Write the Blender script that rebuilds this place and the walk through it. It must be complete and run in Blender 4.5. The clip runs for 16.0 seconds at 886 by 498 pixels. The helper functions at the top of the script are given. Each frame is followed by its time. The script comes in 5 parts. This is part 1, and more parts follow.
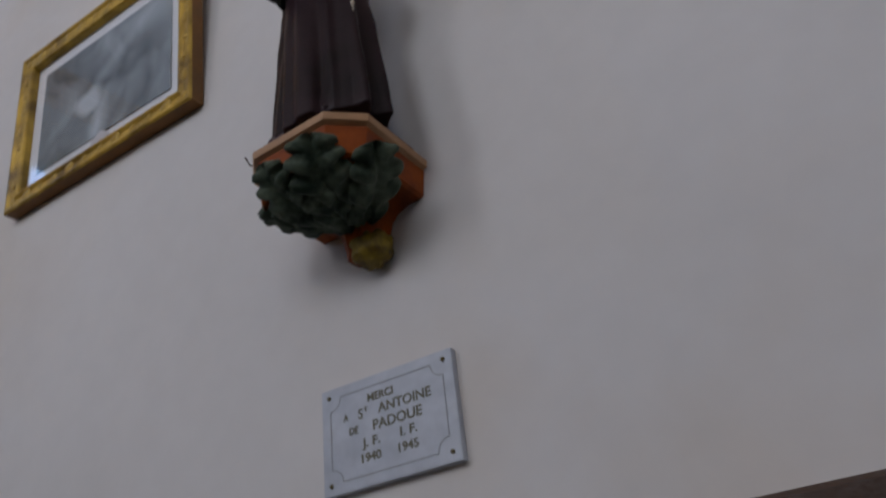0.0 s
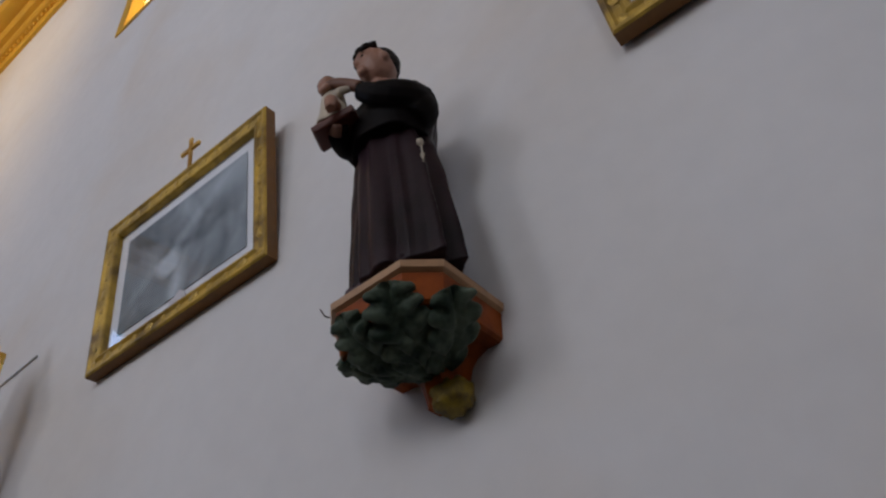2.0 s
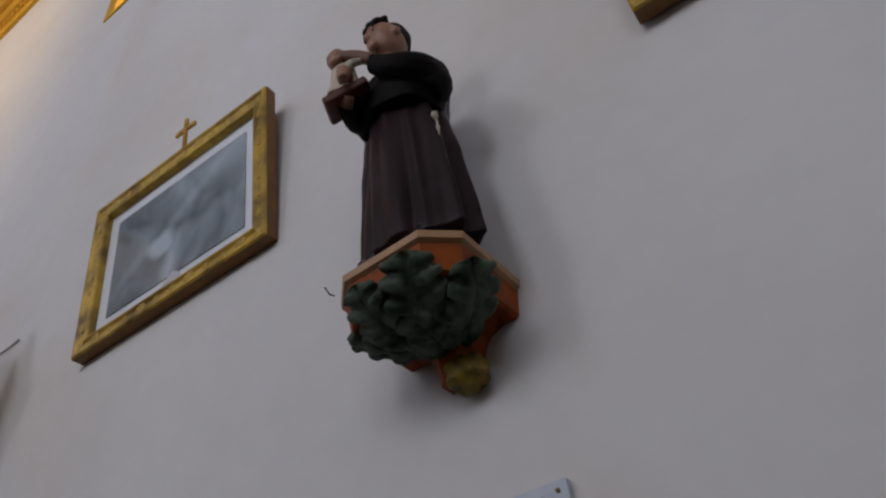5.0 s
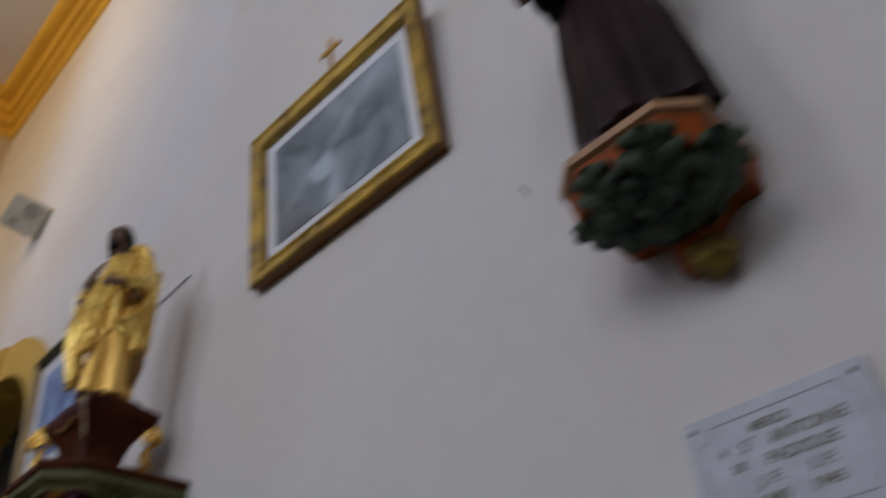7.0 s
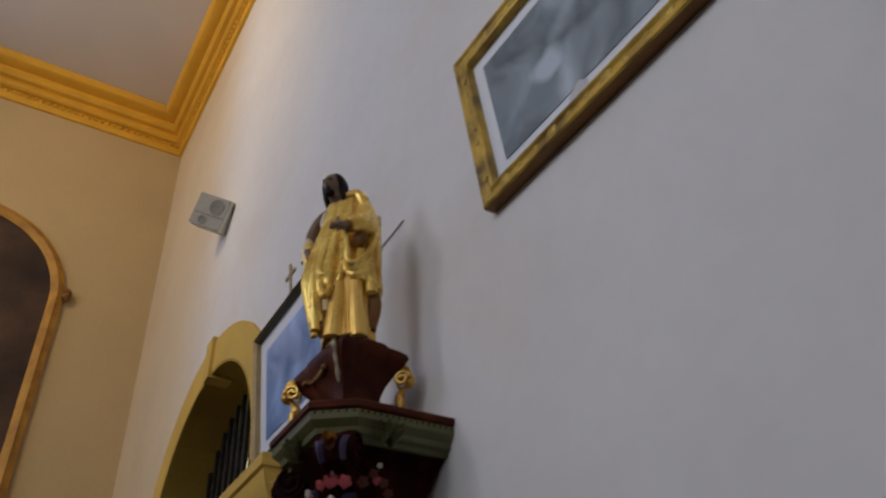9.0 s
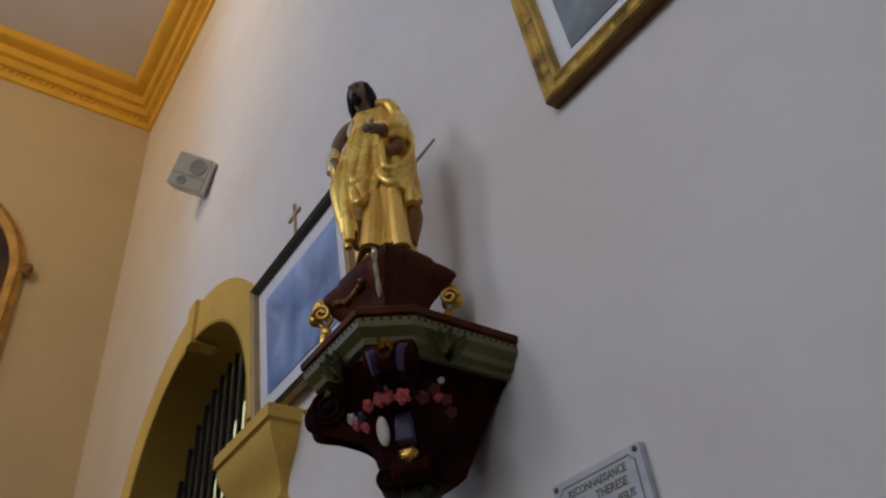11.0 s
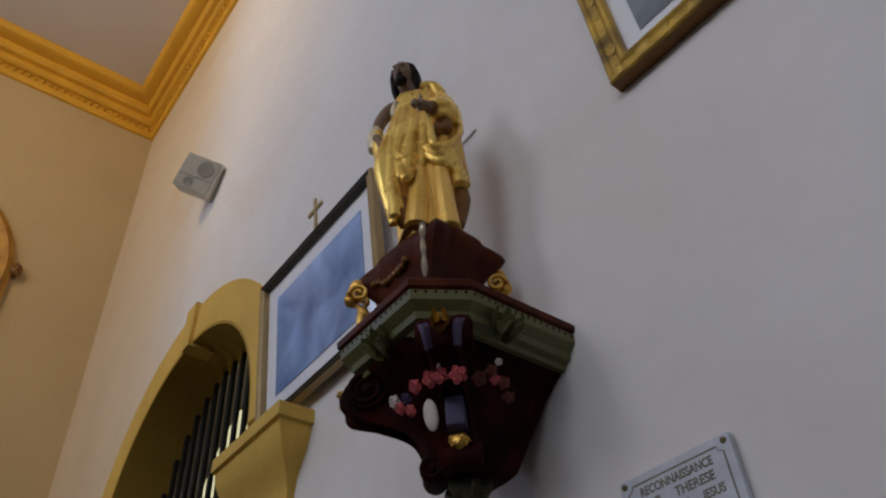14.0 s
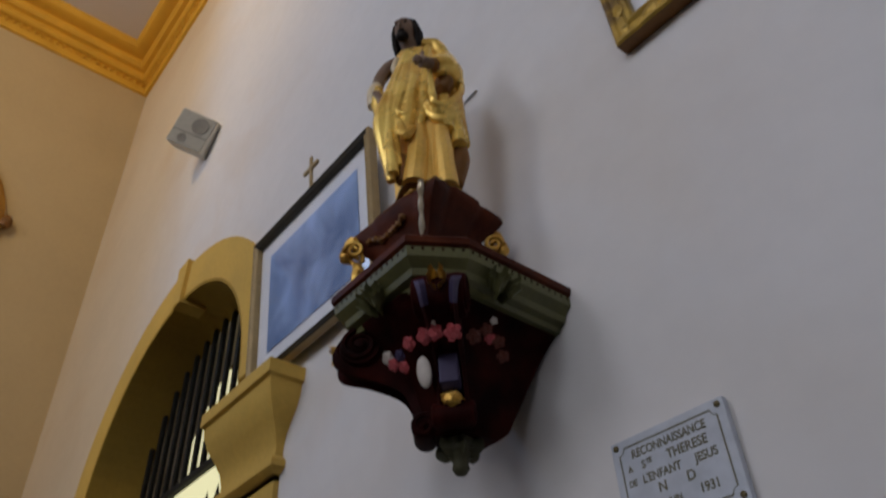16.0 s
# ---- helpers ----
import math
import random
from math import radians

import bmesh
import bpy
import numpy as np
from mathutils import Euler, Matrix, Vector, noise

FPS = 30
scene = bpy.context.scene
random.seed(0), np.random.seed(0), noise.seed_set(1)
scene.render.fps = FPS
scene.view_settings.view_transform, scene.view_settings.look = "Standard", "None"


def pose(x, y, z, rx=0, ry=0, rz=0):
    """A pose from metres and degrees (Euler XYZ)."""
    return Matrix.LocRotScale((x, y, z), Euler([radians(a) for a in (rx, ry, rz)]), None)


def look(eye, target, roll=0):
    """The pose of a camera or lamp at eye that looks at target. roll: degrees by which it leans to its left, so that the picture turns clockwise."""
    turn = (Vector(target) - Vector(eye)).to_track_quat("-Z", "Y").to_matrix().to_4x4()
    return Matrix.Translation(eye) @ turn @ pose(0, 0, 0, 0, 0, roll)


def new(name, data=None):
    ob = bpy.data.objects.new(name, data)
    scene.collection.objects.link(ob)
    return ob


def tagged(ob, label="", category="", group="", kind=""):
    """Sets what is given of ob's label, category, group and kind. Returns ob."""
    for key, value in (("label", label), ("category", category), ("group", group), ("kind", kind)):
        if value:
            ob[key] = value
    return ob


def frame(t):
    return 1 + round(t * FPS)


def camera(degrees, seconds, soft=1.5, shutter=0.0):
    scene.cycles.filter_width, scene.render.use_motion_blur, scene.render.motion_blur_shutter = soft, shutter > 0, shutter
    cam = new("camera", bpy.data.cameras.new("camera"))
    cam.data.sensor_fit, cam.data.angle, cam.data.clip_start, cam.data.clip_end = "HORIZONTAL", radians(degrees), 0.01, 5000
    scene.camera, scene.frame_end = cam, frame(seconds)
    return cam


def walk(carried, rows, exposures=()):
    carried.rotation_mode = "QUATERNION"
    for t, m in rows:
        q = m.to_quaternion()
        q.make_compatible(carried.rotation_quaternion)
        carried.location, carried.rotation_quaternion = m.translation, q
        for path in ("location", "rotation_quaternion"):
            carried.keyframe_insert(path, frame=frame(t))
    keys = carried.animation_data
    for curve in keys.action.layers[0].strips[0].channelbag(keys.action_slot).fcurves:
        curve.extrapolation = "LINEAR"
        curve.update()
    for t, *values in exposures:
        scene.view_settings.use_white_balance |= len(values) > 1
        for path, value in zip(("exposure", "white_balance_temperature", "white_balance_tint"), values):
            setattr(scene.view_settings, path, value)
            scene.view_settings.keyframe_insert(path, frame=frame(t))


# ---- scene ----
cam = camera(60.2, 16.0, soft=2.2, shutter=1.0)
PATH = [
    (0, (0.031, 0.284, 1.556), (-0.84, 1.76, 2.587), -7.1),
    (0.5, (0.019, 0.276, 1.538), (-0.866, 1.759, 2.547), -4.4),
    (1, (0.008, 0.28, 1.554), (-0.935, 1.658, 2.654), -4.6),
    (1.5, (0.017, 0.279, 1.57), (-0.838, 1.549, 2.855), -8.4),
    (2, (-0.01, 0.278, 1.575), (-0.845, 1.501, 2.92), -7.7),
    (2.5, (-0.046, 0.283, 1.569), (-0.877, 1.498, 2.923), -6.7),
    (3, (-0.095, 0.293, 1.572), (-0.903, 1.537, 2.914), -5.8),
    (3.5, (-0.098, 0.289, 1.566), (-0.878, 1.565, 2.894), -7.5),
    (3.7, (-0.103, 0.293, 1.565), (-0.869, 1.572, 2.898), -7.7),
    (6, (-0.176, 0.288, 1.561), (-0.973, 1.522, 2.919), -8.4),
    (6.5, (-0.265, 0.285, 1.573), (-1.072, 1.522, 2.921), -9.5),
    (7, (-0.396, 0.233, 1.592), (-1.45, 1.394, 2.833), -5.8),
    (7.5, (-0.522, 0.216, 1.579), (-1.723, 1.32, 2.736), -3.5),
    (8, (-0.631, 0.189, 1.579), (-1.935, 1.267, 2.645), -4.3),
    (8.5, (-0.765, 0.207, 1.606), (-2.107, 1.189, 2.717), -5.3),
    (9, (-0.89, 0.178, 1.576), (-2.178, 1.072, 2.819), -5.1),
    (9.5, (-1.029, 0.196, 1.585), (-2.366, 1.085, 2.778), -5.3),
    (9.7, (-1.081, 0.201, 1.587), (-2.441, 1.099, 2.747), -5.4),
    (11.8, (-1.572, 0.161, 1.534), (-2.706, 1.174, 2.834), -7.1),
    (12, (-1.612, 0.16, 1.536), (-2.742, 1.172, 2.839), -6.7),
    (12.5, (-1.669, 0.16, 1.535), (-2.817, 1.153, 2.838), -5.6),
    (13, (-1.677, 0.165, 1.532), (-2.832, 1.14, 2.841), -5.0),
    (13.5, (-1.675, 0.165, 1.534), (-2.824, 1.136, 2.852), -4.8),
    (14, (-1.672, 0.163, 1.533), (-2.81, 1.134, 2.861), -4.7),
    (14.5, (-1.675, 0.168, 1.532), (-2.804, 1.14, 2.867), -4.8),
    (15, (-1.674, 0.164, 1.531), (-2.798, 1.147, 2.862), -5.0),
    (15.5, (-1.682, 0.165, 1.527), (-2.819, 1.158, 2.838), -4.7),
    (16, (-1.704, 0.173, 1.526), (-2.873, 1.189, 2.792), -3.2),
]
walk(cam, [(t, look(eye, target, roll)) for t, eye, target, roll in PATH], [(0, -1.55), (16, -1.55)])


# ---------------------------------------------------------------- light
world = bpy.data.worlds.new("world")
scene.world = world
world.use_nodes = True
wn = world.node_tree
sky = wn.nodes.new("ShaderNodeTexSky")
sky.sky_type, sky.sun_disc = "NISHITA", False
sky.sun_elevation, sky.sun_rotation = radians(35), radians(200)
wn.nodes["Background"].inputs["Strength"].default_value = 0.08
wn.links.new(sky.outputs[0], wn.nodes["Background"].inputs[0])

WALL = 1.373        # inner face of the long wall
END = -8.28         # inner face of the chancel wall
TOP = 9.25          # underside of the ceiling
SOUTH, EAST = -6.6, 7.0
BEND = -2.6         # from here on the long wall opens out by a degree and a half


def wall_y(x):
    return WALL + max(0.0, x - BEND) * 0.026




def area(name, eye, target, sx, sy, watts, color):
    li = bpy.data.lights.new(name, "AREA")
    li.shape, li.size, li.size_y, li.energy, li.color = "RECTANGLE", sx, sy, watts, color
    ob = new(name, li)
    ob.matrix_world = look(eye, target)
    return ob


COOL = (0.865, 0.89, 0.985)
WARM = (1.0, 0.70, 0.33)
# daylight in the openings of the high windows
for wx, watts in ((-4.6, 265), (-0.4, 312), (3.8, 200)):
    area("window_light", (wx, SOUTH + 0.06, 6.2), (wx, 1.0, 4.6), 2.1, 3.2, watts, COOL)
area("window_light", (END + 0.06, -2.80, 6.2), (0, -2.4, 4.8), 0.5, 1.5, 22, COOL)
# the floodlight that hangs in the chancel
li = bpy.data.lights.new("floodlight", "SPOT")
li.energy, li.color, li.shadow_soft_size, li.spot_size, li.spot_blend = 900, WARM, 0.14, radians(98), 0.8
new("floodlight", li).matrix_world = look((-4.3, -2.7, 8.5), (-7.0, 1.3, 7.0))
# unseen fill lamp, added to brighten the side chapel
li = bpy.data.lights.new("chapel_fill", "POINT")
li.energy, li.color, li.shadow_soft_size = 2, (1.0, 0.80, 0.42), 0.2
new("chapel_fill", li).matrix_world = pose(-5.9, 3.3, 3.0)

# ---------------------------------------------------------------- materials


def mat(name, base, rough=0.7, metal=0.0, vary=0.12, scale=6.0, bump=0.1, fine=90.0, dark=None, spots=0.0, coat=0.0, mid=0.5, spec=0.4):
    """Paint, plaster, wood or metal: two scales of tone, grain and wear."""
    m = bpy.data.materials.new(name)
    m.use_nodes = True
    nt = m.node_tree
    b = nt.nodes["Principled BSDF"]
    tc = nt.nodes.new("ShaderNodeTexCoord")
    big = nt.nodes.new("ShaderNodeTexNoise")
    big.inputs["Scale"].default_value, big.inputs["Detail"].default_value = scale, 5
    small = nt.nodes.new("ShaderNodeTexNoise")
    small.inputs["Scale"].default_value, small.inputs["Detail"].default_value = fine, 3
    nt.links.new(tc.outputs["Object"], big.inputs[0])
    nt.links.new(tc.outputs["Object"], small.inputs[0])
    lo = dark or tuple(c * (1 - 2 * vary) for c in base)
    ramp = nt.nodes.new("ShaderNodeValToRGB")
    ramp.color_ramp.elements[0].position, ramp.color_ramp.elements[1].position = mid - 0.18, mid + 0.15
    ramp.color_ramp.elements[0].color, ramp.color_ramp.elements[1].color = (*lo, 1), (*base, 1)
    nt.links.new(big.outputs["Fac"], ramp.inputs[0])
    mix = nt.nodes.new("ShaderNodeMix")
    mix.data_type, mix.blend_type = "RGBA", "MULTIPLY"
    mix.inputs[0].default_value = min(1.0, vary * 3)
    gr = nt.nodes.new("ShaderNodeValToRGB")
    gr.color_ramp.elements[0].position, gr.color_ramp.elements[1].position = 0.3, 0.65
    gr.color_ramp.elements[0].color, gr.color_ramp.elements[1].color = (0.72, 0.72, 0.72, 1), (1, 1, 1, 1)
    nt.links.new(small.outputs["Fac"], gr.inputs[0])
    nt.links.new(ramp.outputs[0], mix.inputs[6])
    nt.links.new(gr.outputs[0], mix.inputs[7])
    nt.links.new(mix.outputs[2], b.inputs["Base Color"])
    rr = nt.nodes.new("ShaderNodeMapRange")
    rr.inputs[3].default_value, rr.inputs[4].default_value = max(0.05, rough - 0.12), min(1, rough + 0.12)
    nt.links.new(big.outputs["Fac"], rr.inputs[0])
    nt.links.new(rr.outputs[0], b.inputs["Roughness"])
    b.inputs["Metallic"].default_value = metal
    b.inputs["Coat Weight"].default_value = coat
    b.inputs["Specular IOR Level"].default_value = spec
    if bump:
        bp = nt.nodes.new("ShaderNodeBump")
        bp.inputs["Strength"].default_value, bp.inputs["Distance"].default_value = bump, 0.004
        nt.links.new(small.outputs["Fac"], bp.inputs["Height"])
        nt.links.new(bp.outputs[0], b.inputs["Normal"])
    return m


plaster = mat("white plaster", (0.74, 0.72, 0.71), 0.85, vary=0.035, scale=1.1, bump=0.05, fine=14, spec=0.2)


def stained(m, tint, scale, low, high):
    """Adds soft discoloured patches, damp and soot, over a plaster."""
    nt = m.node_tree
    b = nt.nodes["Principled BSDF"]
    old = b.inputs["Base Color"].links[0].from_socket
    tc = nt.nodes.new("ShaderNodeTexCoord")
    nz = nt.nodes.new("ShaderNodeTexNoise")
    nz.inputs["Scale"].default_value, nz.inputs["Detail"].default_value, nz.inputs["Distortion"].default_value = scale, 4, 0.6
    nt.links.new(tc.outputs["Object"], nz.inputs[0])
    ramp = nt.nodes.new("ShaderNodeValToRGB")
    ramp.color_ramp.elements[0].position, ramp.color_ramp.elements[1].position = low, high
    ramp.color_ramp.elements[0].color, ramp.color_ramp.elements[1].color = (1, 1, 1, 1), (*tint, 1)
    nt.links.new(nz.outputs["Fac"], ramp.inputs[0])
    mx = nt.nodes.new("ShaderNodeMix")
    mx.data_type, mx.blend_type = "RGBA", "MULTIPLY"
    mx.inputs[0].default_value = 1.0
    nt.links.new(old, mx.inputs[6])
    nt.links.new(ramp.outputs[0], mx.inputs[7])
    nt.links.new(mx.outputs[2], b.inputs["Base Color"])


stained(plaster, (0.95, 0.89, 0.82), 0.9, 0.50, 0.76)


def lamplit_wash(m, wash, x0, x1):
    """A warm tint west of x0, for lamplight, fading unevenly up to x1."""
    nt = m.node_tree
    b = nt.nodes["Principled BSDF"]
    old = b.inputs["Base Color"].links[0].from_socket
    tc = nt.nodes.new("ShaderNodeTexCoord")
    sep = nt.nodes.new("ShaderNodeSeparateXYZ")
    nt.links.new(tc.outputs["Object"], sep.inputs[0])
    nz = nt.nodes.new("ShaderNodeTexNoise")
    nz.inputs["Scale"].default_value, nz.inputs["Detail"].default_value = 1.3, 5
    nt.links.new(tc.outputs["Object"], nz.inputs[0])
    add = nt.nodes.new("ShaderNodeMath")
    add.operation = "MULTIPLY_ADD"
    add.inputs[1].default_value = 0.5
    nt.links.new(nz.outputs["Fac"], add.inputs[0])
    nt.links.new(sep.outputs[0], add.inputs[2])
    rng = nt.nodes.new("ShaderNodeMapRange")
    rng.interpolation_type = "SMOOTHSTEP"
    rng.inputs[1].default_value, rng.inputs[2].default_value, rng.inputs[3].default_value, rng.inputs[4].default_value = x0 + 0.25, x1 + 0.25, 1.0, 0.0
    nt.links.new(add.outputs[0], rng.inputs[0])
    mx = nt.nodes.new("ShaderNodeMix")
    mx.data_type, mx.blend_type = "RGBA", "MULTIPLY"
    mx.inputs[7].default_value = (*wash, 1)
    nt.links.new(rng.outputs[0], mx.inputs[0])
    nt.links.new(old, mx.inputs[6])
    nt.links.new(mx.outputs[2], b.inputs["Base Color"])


# cream towards the chancel, its warm light put into the colour; the nave white
lamplit_wash(plaster, (0.88, 0.74, 0.52), -6.7, -5.2)
plaster_end = mat("cream plaster", (0.50, 0.38, 0.205), 0.85, vary=0.04, scale=1.1, bump=0.2, fine=30)
ceiling_paint = mat("ceiling paint", (0.66, 0.60, 0.53), 0.9, vary=0.04, scale=0.8, bump=0.1)
ochre = mat("ochre paint", (0.74, 0.40, 0.035), 0.6, vary=0.08, scale=3, bump=0.1)
# the arch ochre, darker: shade on soffit and jambs is in the colour
shaded_ochre = mat("shaded ochre limewash", (0.43, 0.265, 0.036), 0.85, vary=0.12, scale=2.0, bump=0.2, fine=40)
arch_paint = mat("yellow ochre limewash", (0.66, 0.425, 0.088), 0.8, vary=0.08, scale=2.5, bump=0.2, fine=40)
# darker than the arch ochre: the chapel's dimness is put into its colour
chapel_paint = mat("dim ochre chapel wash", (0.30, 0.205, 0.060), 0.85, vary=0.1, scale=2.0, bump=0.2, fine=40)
gold = mat("gilding", (0.86, 0.56, 0.13), 0.33, 0.75, vary=0.1, scale=14, bump=0.2, dark=(0.42, 0.2, 0.03))
gold_worn = mat("worn gilding", (0.60, 0.38, 0.06), 0.42, 0.35, vary=0.14, scale=9, bump=0.5, dark=(0.13, 0.075, 0.02), fine=110, mid=0.48)
gold_frame = mat("old altar gilding", (0.50, 0.27, 0.045), 0.55, 0.2, vary=0.14, scale=6, bump=0.4, dark=(0.28, 0.13, 0.02))
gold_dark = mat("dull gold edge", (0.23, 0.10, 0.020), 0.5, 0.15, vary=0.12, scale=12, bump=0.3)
gold_leaf = mat("gilded drapery", (1.0, 0.72, 0.18), 0.27, 0.42, vary=0.12, scale=9, bump=0.06, dark=(0.62, 0.30, 0.03), mid=0.45)
tunic = mat("pale gilded tunic", (0.94, 0.60, 0.15), 0.34, 0.4, vary=0.12, scale=10, bump=0.06, dark=(0.74, 0.42, 0.06), mid=0.42)
silvered = mat("silvered edge", (0.84, 0.74, 0.54), 0.35, 0.6, vary=0.1, scale=30)
habit = mat("dark brown painted plaster", (0.027, 0.012, 0.016), 0.40, vary=0.15, scale=8, bump=0.1, dark=(0.007, 0.003, 0.004), spec=0.16)
habit_black = mat("blackish painted plaster", (0.006, 0.004, 0.004), 0.6, vary=0.12, scale=9, spec=0.08)
habit_dust = mat("dusty brown cowl", (0.060, 0.052, 0.050), 0.7, vary=0.15, scale=22, bump=0.2, dark=(0.012, 0.009, 0.009))
habit_sleeve = mat("brown painted forearm", (0.20, 0.095, 0.062), 0.45, vary=0.12, scale=12, spec=0.3)
skin = mat("painted face", (0.36, 0.18, 0.12), 0.42, vary=0.06, scale=20)
skin_dark = mat("dark painted face", (0.215, 0.135, 0.090), 0.5, vary=0.08, scale=25)
hair = mat("black painted hair", (0.012, 0.008, 0.006), 0.55, vary=0.1, scale=40, bump=0.4, spec=0.12)
cream = mat("cream painted cloth", (0.55, 0.47, 0.36), 0.5, vary=0.08, scale=25)
red_book = mat("dark red cover", (0.115, 0.026, 0.014), 0.5, vary=0.1, scale=20)
leaf_green = mat("green painted leaf", (0.105, 0.132, 0.092), 0.65, vary=0.14, scale=22, bump=0.4, dark=(0.014, 0.026, 0.015), spec=0.2, mid=0.54)
terracotta = mat("orange-brown paint", (0.36, 0.078, 0.008), 0.55, vary=0.14, scale=12, dark=(0.15, 0.028, 0.005), spec=0.2)
rim_tan = mat("tan painted rim", (0.50, 0.28, 0.14), 0.5, vary=0.1, scale=12)
plum = mat("dark plum paint", (0.06, 0.03, 0.042), 0.45, vary=0.1, scale=12)
yellow_knob = mat("worn yellow paint", (0.30, 0.20, 0.015), 0.55, vary=0.15, scale=30, dark=(0.06, 0.035, 0.008))
oxblood = mat("oxblood varnish", (0.036, 0.0045, 0.003), 0.6, vary=0.14, scale=10, bump=0.2, dark=(0.007, 0.0012, 0.001), spec=0.04)
lacquer = mat("red-brown lacquer", (0.105, 0.022, 0.007), 0.5, vary=0.14, scale=10, bump=0.2, dark=(0.036, 0.006, 0.002), spec=0.12)
sage = mat("sage green paint", (0.120, 0.116, 0.040), 0.5, vary=0.12, scale=9, bump=0.2)
violet = mat("violet blue paint", (0.060, 0.048, 0.105), 0.55, vary=0.12, scale=14, spec=0.25)
ivory = mat("ivory paint", (0.60, 0.54, 0.48), 0.5, vary=0.06, scale=25)
rose_pink = mat("rose pink paint", (0.55, 0.10, 0.11), 0.5, vary=0.12, scale=40)
marble = mat("pale grey marble", (0.54, 0.575, 0.64), 0.4, vary=0.08, scale=16, bump=0.02, fine=45, dark=(0.44, 0.475, 0.54))
ink = mat("engraved grey letters", (0.17, 0.16, 0.11), 0.6, vary=0.1, scale=60)
ink_line = mat("engraved grey line", (0.30, 0.31, 0.34), 0.6, vary=0.08, scale=60)
brass = mat("brass screw", (0.13, 0.10, 0.04), 0.5, 0.4, vary=0.1, scale=60)
wood_dark = mat("dark stained wood", (0.055, 0.022, 0.008), 0.42, vary=0.14, scale=6, bump=0.3)
wood_red = mat("reddish wood", (0.26, 0.10, 0.024), 0.45, vary=0.12, scale=5, bump=0.3)
bronze_frame = mat("black bronze frame", (0.05, 0.04, 0.025), 0.4, 0.2, vary=0.12, scale=18)
tan_frame = mat("tan gilt frame side", (0.42, 0.30, 0.14), 0.45, 0.2, vary=0.1, scale=18)
mat_board = mat("white mat board", (0.80, 0.80, 0.82), 0.8, vary=0.02, scale=5, bump=0.02)
paper = mat("paper tag", (0.62, 0.60, 0.62), 0.8, vary=0.03, scale=30)
iron = mat("black iron", (0.012, 0.012, 0.011), 0.5, 0.3, vary=0.12, scale=20, bump=0.3)
speaker_grey = mat("grey speaker grille", (0.34, 0.33, 0.29), 0.7, vary=0.05, scale=30, bump=0.3, fine=200)
speaker_dark = mat("dark speaker cone", (0.19, 0.18, 0.16), 0.6, vary=0.06, scale=30)
speaker_white = mat("white speaker case", (0.75, 0.72, 0.62), 0.5, vary=0.03, scale=10)
stone_floor = mat("stone floor", (0.045, 0.040, 0.036), 0.6, vary=0.12, scale=1.5)
metal_rod = mat("grey metal rod", (0.55, 0.55, 0.56), 0.5, 0.0, vary=0.08, scale=30)
canvas = mat("dark varnished painting", (0.085, 0.045, 0.028), 0.35, vary=0.2, scale=1.6, bump=0.05, fine=25, dark=(0.022, 0.015, 0.012))


def print_mat(name, pale, deep, mass, tone):
    """A faded engraving: clouded tones, swept strokes and a pale mass in the middle."""
    m = bpy.data.materials.new(name)
    m.use_nodes = True
    nt = m.node_tree
    b = nt.nodes["Principled BSDF"]
    b.inputs["Roughness"].default_value = 0.8
    tc = nt.nodes.new("ShaderNodeTexCoord")
    warp = nt.nodes.new("ShaderNodeTexNoise")
    warp.inputs["Scale"].default_value, warp.inputs["Detail"].default_value = 4.2, 9
    warp.inputs["Distortion"].default_value = 1.1
    nt.links.new(tc.outputs["Object"], warp.inputs[0])
    wv = nt.nodes.new("ShaderNodeTexWave")
    wv.inputs["Scale"].default_value, wv.inputs["Distortion"].default_value, wv.inputs["Detail"].default_value = 0.9, 14.0, 5
    nt.links.new(tc.outputs["Object"], wv.inputs[0])
    add = nt.nodes.new("ShaderNodeMath")
    add.operation = "MULTIPLY_ADD"
    add.inputs[1].default_value = 0.07
    nt.links.new(wv.outputs["Fac"], add.inputs[0])
    nt.links.new(warp.outputs["Fac"], add.inputs[2])
    # the pale groups of figures, as soft uneven masses
    last = add
    for place, size, turned, gain in mass:
        mp = nt.nodes.new("ShaderNodeMapping")
        mp.vector_type = "TEXTURE"
        mp.inputs["Location"].default_value = place
        mp.inputs["Rotation"].default_value = (0, radians(turned), 0)
        mp.inputs["Scale"].default_value = size
        bend = nt.nodes.new("ShaderNodeMix")
        bend.data_type, bend.blend_type = "RGBA", "ADD"
        bend.inputs[0].default_value = 0.10
        nt.links.new(tc.outputs["Object"], bend.inputs[6])
        nt.links.new(warp.outputs["Color"], bend.inputs[7])
        nt.links.new(bend.outputs[2], mp.inputs[0])
        g = nt.nodes.new("ShaderNodeTexGradient")
        g.gradient_type = "SPHERICAL"
        nt.links.new(mp.outputs[0], g.inputs[0])
        add2 = nt.nodes.new("ShaderNodeMath")
        add2.operation = "MULTIPLY_ADD"
        add2.inputs[1].default_value = gain
        nt.links.new(g.outputs["Fac"], add2.inputs[0])
        nt.links.new(last.outputs[0], add2.inputs[2])
        last = add2
    ramp = nt.nodes.new("ShaderNodeValToRGB")
    e = ramp.color_ramp.elements
    e[0].position, e[1].position = tone[0], tone[1]
    e[0].color, e[1].color = (*deep, 1), (*pale, 1)
    nt.links.new(last.outputs[0], ramp.inputs[0])
    nt.links.new(ramp.outputs[0], b.inputs["Base Color"])
    return m


